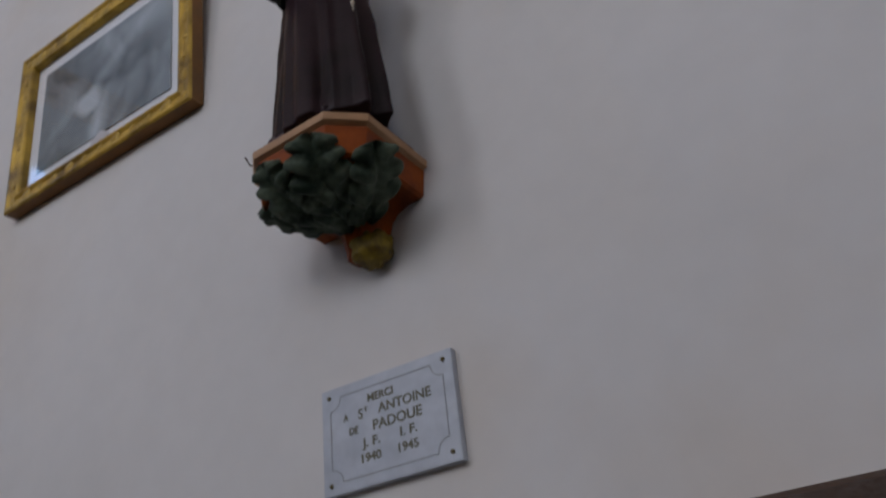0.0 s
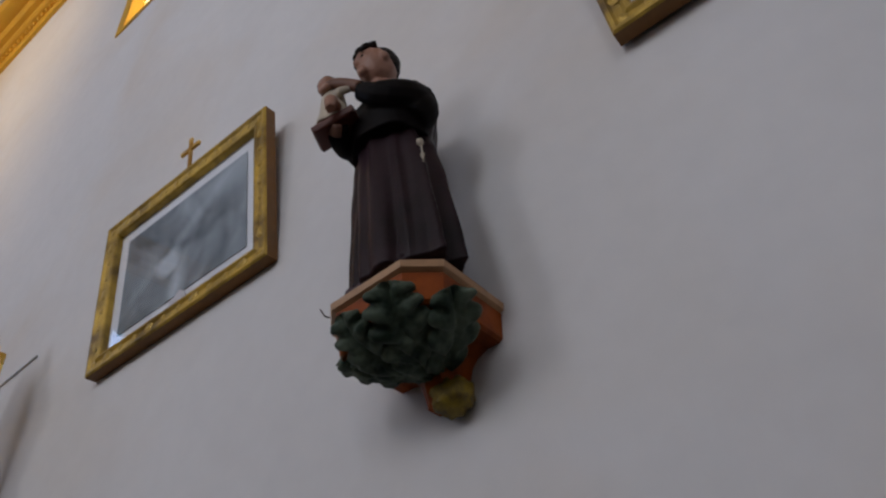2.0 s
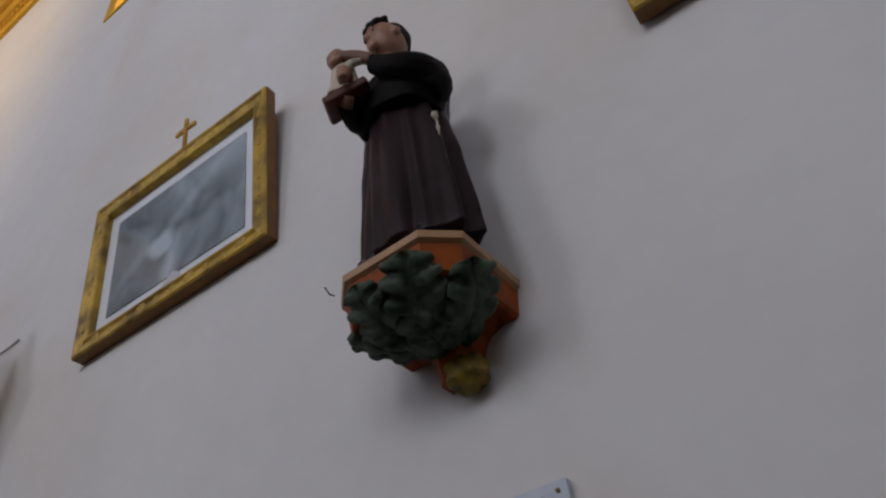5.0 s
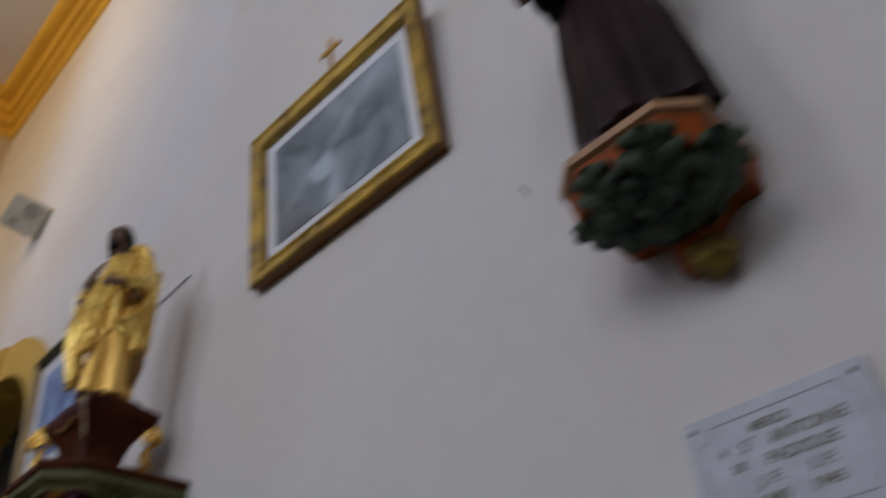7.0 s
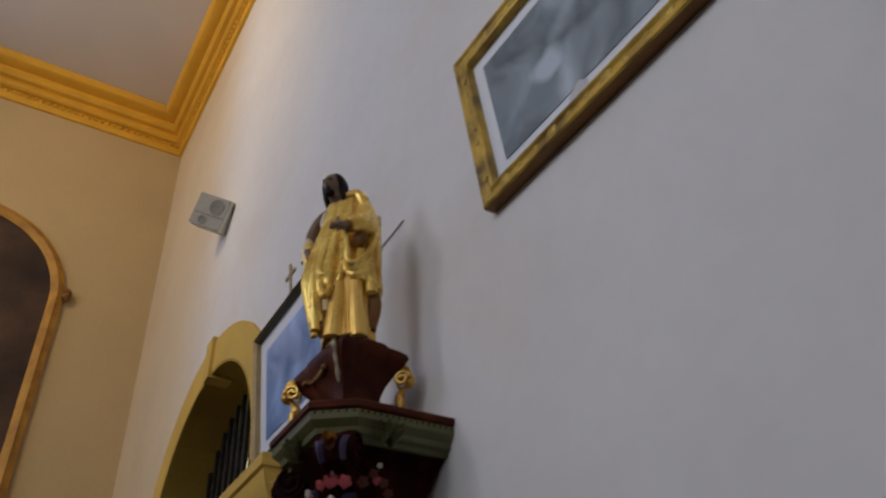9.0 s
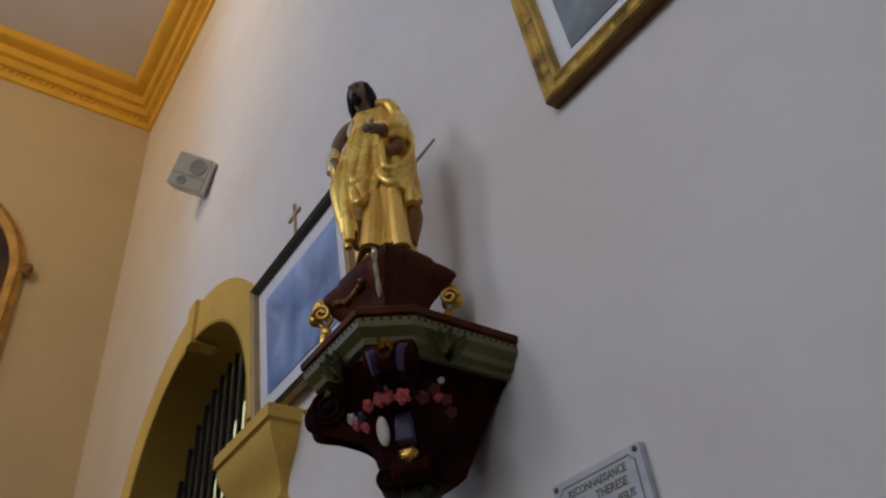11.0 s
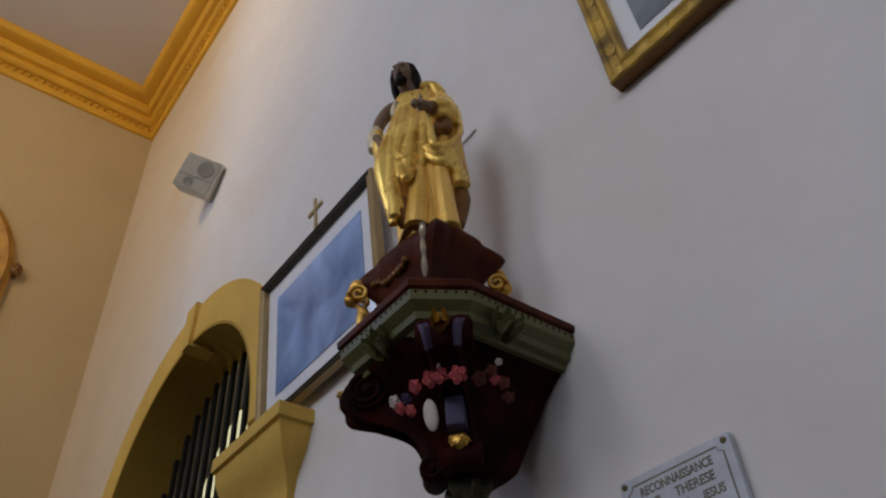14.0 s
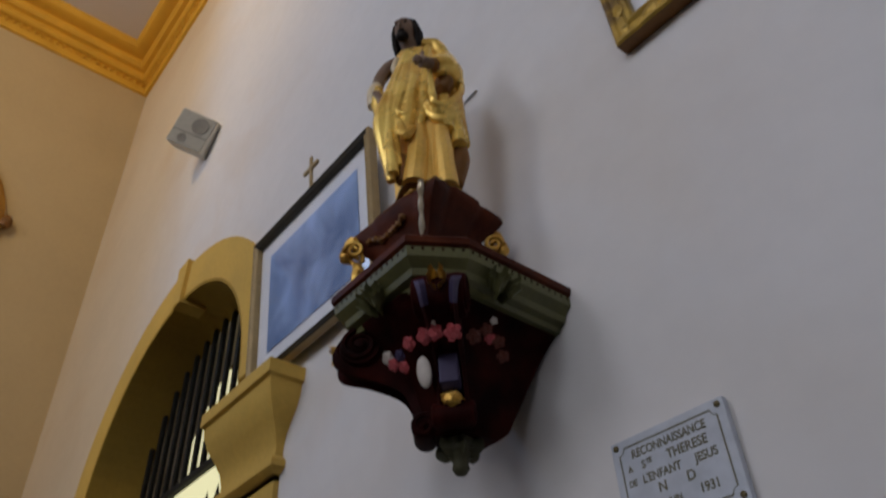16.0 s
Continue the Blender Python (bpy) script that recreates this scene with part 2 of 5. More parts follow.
engraving = print_mat("grey blue engraving", (0.52, 0.57, 0.61), (0.07, 0.09, 0.105), [((-0.02, 0.05, 0.0), (0.085, 0.5, 0.06), 20, 0.90), ((0.08, 0.05, 0.10), (0.24, 0.5, 0.045), -35, 0.24), ((0.20, 0.05, 0.22), (0.36, 0.5, 0.12), 0, 0.30), ((0.05, 0.05, -0.10), (0.05, 0.5, 0.12), 10, 0.30)], (0.34, 0.98))
engraving_blue = print_mat("blue engraving", (0.44, 0.58, 0.84), (0.085, 0.165, 0.34), [((0.02, 0.05, 0.34), (0.60, 0.5, 0.26), 0, 0.55), ((-0.12, 0.05, -0.05), (0.09, 0.5, 0.16), 8, 0.22), ((0.10, 0.05, 0.0), (0.10, 0.5, 0.22), -6, 0.20)], (0.36, 1.05))


def glass_mat():
    m = bpy.data.materials.new("picture glass")
    m.use_nodes = True
    nt = m.node_tree
    nt.nodes.remove(nt.nodes["Principled BSDF"])
    out = nt.nodes["Material Output"]
    tr = nt.nodes.new("ShaderNodeBsdfTransparent")
    gl = nt.nodes.new("ShaderNodeBsdfGlossy")
    gl.inputs["Roughness"].default_value = 0.04
    fr = nt.nodes.new("ShaderNodeFresnel")
    fr.inputs[0].default_value = 1.5
    mx = nt.nodes.new("ShaderNodeMixShader")
    nt.links.new(fr.outputs[0], mx.inputs[0])
    nt.links.new(tr.outputs[0], mx.inputs[1])
    nt.links.new(gl.outputs[0], mx.inputs[2])
    nt.links.new(mx.outputs[0], out.inputs[0])
    return m


glass = glass_mat()


def glow(name, color, strength):
    m = bpy.data.materials.new(name)
    m.use_nodes = True
    b = m.node_tree.nodes["Principled BSDF"]
    b.inputs["Base Color"].default_value = (*color, 1)
    b.inputs["Emission Color"].default_value = (*color, 1)
    b.inputs["Emission Strength"].default_value = strength
    return m


sky_pane = glow("daylight sky beyond the window", (0.80, 0.86, 1.0), 1.6)
sky_bright = glow("bright blue sky beyond the narrow window", (0.30, 0.52, 1.0), 14.0)
amber_pane = glow("daylight beyond the amber window", (1.0, 0.80, 0.36), 7.0)
chapel_sky = glow("bright daylight beyond the chapel window", (1.0, 0.97, 0.60), 2.2)

# ---------------------------------------------------------------- mesh helpers


def mesh_object(name, bm, materials, smooth=False, angle=35, turn=True):
    me = bpy.data.meshes.new(name)
    if turn:
        bmesh.ops.recalc_face_normals(bm, faces=bm.faces)
    bm.to_mesh(me)
    bm.free()
    for m in materials if isinstance(materials, (list, tuple)) else [materials]:
        me.materials.append(m)
    if smooth:
        me.shade_smooth()
        me.set_sharp_from_angle(angle=radians(angle))
    return new(name, me)


def thing(name, place, label, category, group="", rot=(0, 0, 0)):
    ob = new(name)
    ob.matrix_world = pose(*place, *rot)
    ob.empty_display_size = 0.05
    return tagged(ob, label, category, group)


def part(name, bm, material, parent, label="", smooth=False, at=None, angle=35, turn=True):
    """One mesh under a thing or under a part; the mesh is in the parent's own space."""
    ob = mesh_object(name, bm, material, smooth, angle, turn)
    ob.parent = parent
    if at is not None:
        ob.matrix_basis = at
    if label:
        ob["label"] = label
    return ob


def box(x0, x1, y0, y1, z0, z1, bevel=0.0, bm=None, mi=0):
    bm = bm or bmesh.new()
    m = Matrix.Translation(((x0 + x1) / 2, (y0 + y1) / 2, (z0 + z1) / 2)) @ Matrix.Diagonal((x1 - x0, y1 - y0, z1 - z0, 1))
    before = set(bm.faces)
    r = bmesh.ops.create_cube(bm, size=1, matrix=m)
    if bevel:
        es = {e for v in r["verts"] for e in v.link_edges}
        bmesh.ops.bevel(bm, geom=list(es), offset=bevel, segments=2, affect="EDGES", profile=0.6)
    for f in bm.faces:
        if f not in before:
            f.material_index = mi
    return bm


def prism(points, a, b, axis="y", bm=None, mi=0):
    """A flat outline, pushed from a to b along an axis. Points are the two other coordinates in order x, y, z."""
    bm = bm or bmesh.new()

    def put(p, d):
        return {"x": (d, p[0], p[1]), "y": (p[0], d, p[1]), "z": (p[0], p[1], d)}[axis]
    lo = [bm.verts.new(put(p, a)) for p in points]
    hi = [bm.verts.new(put(p, b)) for p in points]
    n = len(points)
    fs = [bm.faces.new(lo), bm.faces.new(hi[::-1])]
    for i in range(n):
        fs.append(bm.faces.new((lo[i], lo[(i + 1) % n], hi[(i + 1) % n], hi[i])))
    for f in fs:
        f.material_index = mi
    return bm


def skin_rings(rings, bm=None, closed=True, cap=True, mi=0):
    """Joins rings of points into a skin. mi: a material index or a function of (ring, place in the ring)."""
    bm = bm or bmesh.new()
    vs = [[bm.verts.new(p) for p in r] for r in rings]
    n = len(rings[0])
    for i in range(len(vs) - 1):
        for j in range(n if closed else n - 1):
            k = (j + 1) % n
            f = bm.faces.new((vs[i][j], vs[i][k], vs[i + 1][k], vs[i + 1][j]))
            f.material_index = mi(i, j) if callable(mi) else mi
    if cap:
        for r, i in ((vs[0], 0), (vs[-1], len(vs) - 2)):
            f = bm.faces.new(r)
            f.material_index = mi(i, 0) if callable(mi) else mi
    return bm


def lathe(profile, n=20, bm=None, center=(0, 0, 0), mi=0):
    c = Vector(center)
    rings = [[c + Vector((r * math.cos(2 * math.pi * j / n), r * math.sin(2 * math.pi * j / n), z)) for j in range(n)] for r, z in profile]
    return skin_rings(rings, bm, mi=mi)


def tube(path, radii, n=10, bm=None, mi=0, flat=1.0):
    """A limb, rod or roll along a path, with its radius at each point."""
    pts = [Vector(p) for p in path]
    if not isinstance(radii, (list, tuple)):
        radii = [radii] * len(pts)
    rings, side = [], None
    for i, p in enumerate(pts):
        d = (pts[min(i + 1, len(pts) - 1)] - pts[max(i - 1, 0)]).normalized()
        if side is None:
            side = d.orthogonal().normalized()
        side = (side - d * side.dot(d)).normalized()
        up = d.cross(side)
        rings.append([p + (side * math.cos(a) + up * math.sin(a) * flat) * radii[i] for a in (2 * math.pi * j / n for j in range(n))])
    return skin_rings(rings, bm, mi=mi)


def blob(center, radii, bm=None, mi=0, rough=0.0, freq=9.0, sub=3, rot=None, chooser=None):
    """A rounded lump, uneven where rough is given."""
    bm = bm or bmesh.new()
    before = set(bm.faces)
    r = bmesh.ops.create_icosphere(bm, subdivisions=sub, radius=1)
    turn = rot or Matrix.Identity(3)
    for v in r["verts"]:
        u = v.co.copy()
        k = 1 + rough * noise.noise(u * freq * 0.4 + Vector(center) * 7)
        v.co = Vector(center) + turn @ Vector((u.x * radii[0] * k, u.y * radii[1] * k, u.z * radii[2] * k))
    for f in bm.faces:
        if f not in before:
            if chooser:
                mid = turn.transposed() @ (f.calc_center_median() - Vector(center))
                f.material_index = chooser(mid.x / radii[0], mid.y / radii[1], mid.z / radii[2])
            else:
                f.material_index = mi
    return bm


def smooth_path(points, steps=6):
    """More points on a soft curve through the given ones."""
    p = [Vector(q) for q in points]
    p = [2 * p[0] - p[1]] + p + [2 * p[-1] - p[-2]]
    out = []
    for i in range(1, len(p) - 2):
        for s in range(steps):
            t = s / steps
            out.append(0.5 * (2 * p[i] + (p[i + 1] - p[i - 1]) * t + (2 * p[i - 1] - 5 * p[i] + 4 * p[i + 1] - p[i + 2]) * t * t + (3 * p[i] - p[i - 1] - 3 * p[i + 1] + p[i + 2]) * t ** 3))
    return out + [p[-2]]


def lettering(text, height, place, material, parent, name="lettering", wide=1.0):
    """A line of raised letters on a plate that faces -y, centred at place."""
    cu = bpy.data.curves.new(name, "FONT")
    cu.body, cu.size, cu.align_x, cu.align_y, cu.extrude, cu.offset = text, height * 1.56, "CENTER", "CENTER", 0.0006, 0.0005
    tmp = new("tmp", cu)
    bpy.context.view_layer.update()
    me = bpy.data.meshes.new_from_object(tmp.evaluated_get(bpy.context.evaluated_depsgraph_get()))
    bpy.data.objects.remove(tmp)
    me.materials.clear()
    me.materials.append(material)
    me.name = name
    ob = new(name, me)
    ob.parent = parent
    ob.matrix_basis = pose(*place, 90, 0, 0) @ Matrix.Diagonal((wide, 1, 1, 1))
    return ob


def structure(ob, label, category):
    return tagged(ob, label, category, kind="structure")


# ---------------------------------------------------------------- the church
AX, AR, SPRING = -5.40, 0.975, 3.185      # archway: middle, radius, height of its springing


def arc(cx, cz, r, a0, a1, n):
    return [(cx + r * math.cos(radians(a0 + (a1 - a0) * i / n)), cz + r * math.sin(radians(a0 + (a1 - a0) * i / n))) for i in range(n + 1)]


NX, NH, NS, NT = -2.875, 0.245, 6.405, 7.70        # narrow window: middle, half width, sill, springing
ring = arc(AX, SPRING, AR, 180, 0, 32)
outline = [(END - 0.5, 0), (AX - AR, 0)] + ring + [(AX + AR, 0), (BEND, 0), (BEND, NS), (END - 0.5, NS)]
bm = prism(outline, WALL, WALL + 0.5)
# above: the wall round the narrow arched window
prism([(END - 0.5, NS), (NX - NH, NS), (NX - NH, NT), (END - 0.5, NT)], WALL, WALL + 0.5, "y", bm)
prism([(NX + NH, NS), (BEND, NS), (BEND, NT), (NX + NH, NT)], WALL, WALL + 0.5, "y", bm)
prism([(END - 0.5, NT)] + arc(NX, NT, NH, 180, 0, 16) + [(BEND, NT), (BEND, TOP), (END - 0.5, TOP)], WALL, WALL + 0.5, "y", bm)
prism([(BEND, WALL), (EAST, wall_y(EAST)), (EAST, WALL + 0.5), (BEND, WALL + 0.5)], 0, TOP, "z", bm)
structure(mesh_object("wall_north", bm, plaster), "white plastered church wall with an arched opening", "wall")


def window_wall(name, axis, at, thick, u0, u1, holes, material, label):
    """A wall with arched window holes through it: each hole is (middle, half width, sill, springing)."""
    bm = bmesh.new()
    holes = sorted(holes)
    edge = [u0] + [(holes[i][0] + holes[i + 1][0]) / 2 for i in range(len(holes) - 1)] + [u1]
    for i, (mid, half, sill, spring) in enumerate(holes):
        a, b = edge[i], edge[i + 1]
        prism([(a, 0), (b, 0), (b, sill), (a, sill)], at, at + thick, axis, bm)
        prism([(a, sill), (mid - half, sill), (mid - half, spring), (a, spring)], at, at + thick, axis, bm)
        prism([(mid + half, sill), (b, sill), (b, spring), (mid + half, spring)], at, at + thick, axis, bm)
        prism([(a, spring)] + arc(mid, spring, half, 180, 0, 16) + [(b, spring), (b, TOP), (a, TOP)], at, at + thick, axis, bm)
    return structure(mesh_object(name, bm, material), label, "wall")


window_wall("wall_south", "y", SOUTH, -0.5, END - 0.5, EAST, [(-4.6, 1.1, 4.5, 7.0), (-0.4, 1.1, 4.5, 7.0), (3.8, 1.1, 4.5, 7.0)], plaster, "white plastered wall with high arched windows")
window_wall("wall_west", "x", END, -0.5, SOUTH, WALL, [(-2.80, 0.34, 5.3, 7.42)], plaster_end, "cream plastered chancel wall behind the altar")
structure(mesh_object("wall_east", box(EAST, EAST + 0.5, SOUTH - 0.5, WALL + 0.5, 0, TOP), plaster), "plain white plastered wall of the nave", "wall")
structure(mesh_object("floor", box(END - 0.5, EAST + 0.5, SOUTH - 0.5, 4.6, -0.2, 0), stone_floor), "worn grey stone church floor", "floor")
structure(mesh_object("ceiling", box(END - 0.5, EAST + 0.5, SOUTH - 0.5, WALL + 0.5, TOP, TOP + 0.2), ceiling_paint), "flat greyish white plaster ceiling", "ceiling")


def window_pane(name, axis, at, mid, half, sill, spring, material):
    bm = prism([(mid - half, sill), (mid + half, sill)] + arc(mid, spring, half, 0, 180, 16), at, at - 0.02, axis)
    ob = structure(mesh_object(name, bm, material), "arched window pane bright with blue daylight", "window")
    ob.visible_shadow = False
    return ob


for i, wx in enumerate((-4.6, -0.4, 3.8)):
    window_pane(f"window_{i + 1}", "y", SOUTH - 0.3, wx, 1.1, 4.5, 7.0, sky_pane)
window_pane("window_6", "y", WALL + 0.10, NX, NH, NS, NT, amber_pane)["label"] = "narrow arched window pane of glowing amber glass"
inner = [(NX + NH, NS)] + arc(NX, NT, NH, 0, 180, 20) + [(NX - NH, NS)]
outer = [(NX + NH + 0.09, NS - 0.035)] + arc(NX, NT, NH + 0.09, 0, 180, 20) + [(NX - NH - 0.09, NS - 0.035)]
bm = bmesh.new()
for k in range(len(inner)):
    j = (k + 1) % len(inner)
    prism([inner[k], inner[j], outer[j], outer[k]], WALL - 0.010, WALL + 0.001, "y", bm)
    prism([inner[k], inner[j], (inner[j][0] + (NX - inner[j][0]) * 0.03, inner[j][1] + 0.004), (inner[k][0] + (NX - inner[k][0]) * 0.03, inner[k][1] + 0.004)], WALL - 0.008, WALL + 0.09, "y", bm)
structure(mesh_object("window_trim", bm, ochre), "yellow ochre painted surround of the narrow window", "trim")
window_pane("window_4", "x", END - 0.06, -2.80, 0.34, 5.3, 7.42, sky_bright)

# cornice: an ochre moulding under the ceiling, mitred in the corner
PROFILE = [(0, 8.79), (0.032, 8.795), (0.045, 8.83), (0.048, 8.86), (0.048, 8.925), (0.092, 8.928), (0.118, 8.945), (0.126, 8.972), (0.112, 8.998), (0.112, 9.03), (0.168, 9.035), (0.198, 9.065),
           (0.202, 9.10), (0.180, 9.118), (0.180, 9.150), (0.262, 9.153), (0.315, 9.172), (0.345, 9.212), (0.35, 9.248)]
bm = bmesh.new()
rings = []
for corner in ((EAST, wall_y(EAST), 0, -1), (BEND, WALL, 0, -1), (END, WALL, 1, -1), (END, SOUTH, 1, 0)):
    rings.append([(corner[0] + corner[2] * o, corner[1] + corner[3] * o, z) for o, z in PROFILE])
skin_rings(rings, bm, closed=False, cap=False)
cornice = structure(mesh_object("cornice_trim", bm, ochre, True, 25), "yellow ochre moulded plaster cornice under the ceiling", "cornice")
# its row of small egg shapes
egg = None
for k in range(92):
    if k < 46:
        spot = (END + 0.062, WALL - 0.10 - k * 0.075, 8.893)
    else:
        spot = (END + 0.10 + (k - 46) * 0.075, WALL - 0.062, 8.893)
    if egg is None:
        egg_bm = blob((0, 0, 0), (0.022, 0.022, 0.028), sub=1)
        egg = part("egg", egg_bm, ochre, cornice, smooth=True, at=pose(*spot))
    else:
        o = new("egg", egg.data)
        o.parent = cornice
        o.matrix_basis = pose(*spot)

# ---------------------------------------------------------------- archway, imposts, grille, side chapel
arch = thing("arch_surround", (AX, WALL, 0), "yellow ochre moulded arch surround with keystone and imposts", "arch")
arch["kind"] = "structure"
R0, R1 = AR, 1.210
band = arc(0, SPRING, R1, 180, 0, 36) + arc(0, SPRING, R0, 0, 180, 36)
part("archivolt", prism(band, -0.022, 0.0), arch_paint, arch)
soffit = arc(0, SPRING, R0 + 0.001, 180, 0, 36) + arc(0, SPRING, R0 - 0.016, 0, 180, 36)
part("soffit", prism(soffit, -0.020, 0.3), shaded_ochre, arch, "ochre soffit, darkened for its shade")
part("keystone", prism([(-0.050, SPRING + 0.935), (0.050, SPRING + 0.935), (0.068, SPRING + 1.235), (-0.068, SPRING + 1.235)], -0.045, 0.12), arch_paint, arch)
# the impost: its profile swept round three sides of the pier
IMP = [(0.0, 2.62), (0.012, 2.625), (0.034, 2.64), (0.034, 2.665), (0.012, 2.685), (0.010, 2.71), (0.022, 2.76), (0.055, 2.81), (0.085, 2.85), (0.105, 2.90), (0.108, 2.93), (0.125, 2.935), (0.125, 2.99), (0.0, 3.0)]
for side in (1, -1):
    x_in, x_out = side * AR, side * (AR + 0.41)
    rings = []
    for cx, cy, ox, oy in ((x_in, 0.30, -side, 0), (x_in, -0.02, -side * 0.35, -1), (x_out, -0.02, side, -1), (x_out, 0.0, side, 0)):
        rings.append([(cx + ox * o * (0.45 if cx == x_in else 1), cy + oy * o, z) for o, z in IMP])
    bm = skin_rings(rings, None, closed=False, cap=False)
    prism([(min(x_in, x_out), -0.02), (max(x_in, x_out), -0.02), (max(x_in, x_out), 0.0), (min(x_in, x_out), 0.0)], 2.6, 3.0, "z", bm)
    part("impost", bm, arch_paint, arch, smooth=True, angle=22)
    part("pilaster", box(min(x_in, x_out), max(x_in, x_out), -0.02, 0.0, 0, 2.62), arch_paint, arch)
    part("jamb", box(min(x_in, x_in - side * 0.014), max(x_in, x_in - side * 0.014), -0.018, 0.3, 0, SPRING), shaded_ochre, arch)

grille = thing("iron_grille", (AX, WALL + 0.27, 0), "black iron bar grille and spiked gate filling the archway", "grille")
for k in range(15):
    bx = -0.84 + k * 0.12
    top = SPRING + math.sqrt(max(0.0, (AR - 0.02) ** 2 - bx * bx))
    part("bar", box(bx - 0.017, bx + 0.017, -0.012, 0.012, 3.22, top, 0.003), iron, grille)
part("rail", box(-AR + 0.016, AR - 0.016, -0.018, 0.018, 3.185, 3.225, 0.004), iron, grille)
part("rail", box(-AR + 0.016, AR - 0.016, -0.018, 0.018, 2.60, 2.635, 0.004), iron, grille)
for k in range(15):
    bx = -0.84 + k * 0.12
    bm = box(bx - 0.011, bx + 0.011, -0.011, 0.011, 0.05, 2.82, 0.002)
    lathe([(0.011, 2.81), (0.024, 2.825), (0.024, 2.84), (0.012, 2.85), (0.014, 2.87), (0.03, 2.90), (0.022, 2.95), (0.009, 3.01), (0.001, 3.05)], 8, bm, (bx, 0, 0))
    part("spear_bar", bm, iron, grille, smooth=True)

CH_W, CH_N = -7.2, 4.1
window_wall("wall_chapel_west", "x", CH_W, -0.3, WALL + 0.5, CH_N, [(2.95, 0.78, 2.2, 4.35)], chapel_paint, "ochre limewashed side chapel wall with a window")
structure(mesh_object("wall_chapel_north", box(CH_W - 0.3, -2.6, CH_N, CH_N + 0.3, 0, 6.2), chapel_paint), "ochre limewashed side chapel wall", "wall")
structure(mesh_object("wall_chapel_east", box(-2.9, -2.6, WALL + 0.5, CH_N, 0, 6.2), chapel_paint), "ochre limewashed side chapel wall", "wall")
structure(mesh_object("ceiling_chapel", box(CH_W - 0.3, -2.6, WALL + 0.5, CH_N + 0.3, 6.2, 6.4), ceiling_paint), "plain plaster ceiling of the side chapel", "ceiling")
window_pane("window_5", "x", CH_W - 0.05, 2.95, 0.78, 2.2, 4.35, chapel_sky)["label"] = "arched chapel window bright with pale yellow daylight"

# ---------------------------------------------------------------- altar painting on the chancel wall
altar = thing("altar_painting", (END, -0.51, 0), "tall arched dark altar painting in a gilded frame", "painting")


def arch_shape(half, spring, bottom, n=28):
    return [(-half, bottom), (half, bottom)] + arc(0, spring, half, 0, 180, n)


part("canvas", prism(arch_shape(0.90, 6.26, 4.18), 0.02, 0.035, "x"), canvas, altar)


def frame_band(outer, inner, x0, x1):
    bm = bmesh.new()
    rings = []
    for pts, x in ((outer, 0.0), (outer, x0), (inner, x1), (inner, 0.02)):
        rings.append([(x, p[0], p[1]) for p in pts])
    return skin_rings(rings, bm, cap=False)


part("outer_moulding", frame_band(arch_shape(1.02, 6.26, 4.06), arch_shape(0.955, 6.26, 4.125), 0.05, 0.075), gold_frame, altar, smooth=True)
part("inner_moulding", frame_band(arch_shape(0.957, 6.26, 4.123), arch_shape(0.89, 6.26, 4.19), 0.09, 0.05), gold_frame, altar, smooth=True)
for s in (-1, 1):
    part("frame_ear", blob((0.06, s * 1.04, 6.35), (0.05, 0.05, 0.075), rough=0.3), gold_dark, altar, smooth=True)

# carved wooden pinnacle beside the altar
pin = thing("carved_pinnacle", (-8.1, 1.255, 0), "dark carved wooden pinnacle standing by the chancel wall", "pinnacle")
part("post", lathe([(0.12, 0), (0.12, 0.15), (0.07, 0.2), (0.06, 1.2), (0.075, 1.4), (0.055, 1.6), (0.055, 3.2), (0.085, 3.25), (0.085, 3.32)], 16), wood_dark, pin, smooth=True)
part("finial", lathe([(0.06, 3.32), (0.10, 3.42), (0.115, 3.52), (0.08, 3.62), (0.045, 3.68), (0.055, 3.73), (0.03, 3.80), (0.006, 3.86)], 14), gold_dark, pin, smooth=True)

# floodlight of the chancel, hung from the ceiling
flood = thing("floodlight_lamp", (-4.33, -2.65, 0), "black floodlight hung from the ceiling of the chancel", "lamp")
part("stem", tube([(0.03, -0.05, 8.55), (0.03, -0.05, TOP)], 0.012, 8), iron, flood)
part("hood", lathe([(0.05, 0.10), (0.09, 0.09), (0.11, 0.03), (0.13, -0.02), (0.125, -0.02), (0.10, 0.03), (0.05, 0.07)], 18), iron, flood, smooth=True, at=look((0.03, -0.05, 8.55), (-2.97, 3.95, 6.6)))

# ---------------------------------------------------------------- loudspeaker
spk = thing("loudspeaker", (-5.497, 1.214, 5.62), "small white and grey loudspeaker on a wall bracket", "loudspeaker", rot=(24.4, 26, 59))
# local axes: -y is the front, x to its right, z up
part("case", box(-0.14, 0.14, 0.0, 0.15, -0.132, 0.132, 0.012), speaker_white, spk)
part("grille", box(-0.136, 0.136, -0.008, 0.0, -0.128, 0.128, 0.004), speaker_grey, spk)
part("groove", box(-0.130, 0.130, -0.0105, -0.006, -0.036, -0.028), speaker_dark, spk)
part("woofer", lathe([(0.020, 0.009), (0.055, 0.013), (0.062, 0.013), (0.060, 0.004)], 20), speaker_dark, spk, at=pose(0.045, 0, 0.045, 90, 0, 0))
part("tweeter", lathe([(0.012, 0.009), (0.028, 0.013), (0.034, 0.013), (0.032, 0.004)], 18), speaker_dark, spk, at=pose(-0.035, 0, -0.080, 90, 0, 0))
inv = spk.matrix_world.inverted()
part("wall_bracket", tube([inv @ Vector(p) for p in ((-5.56, 1.25, 5.64), (-5.58, 1.32, 5.66), (-5.58, WALL, 5.66))], 0.016, 8), iron, spk)

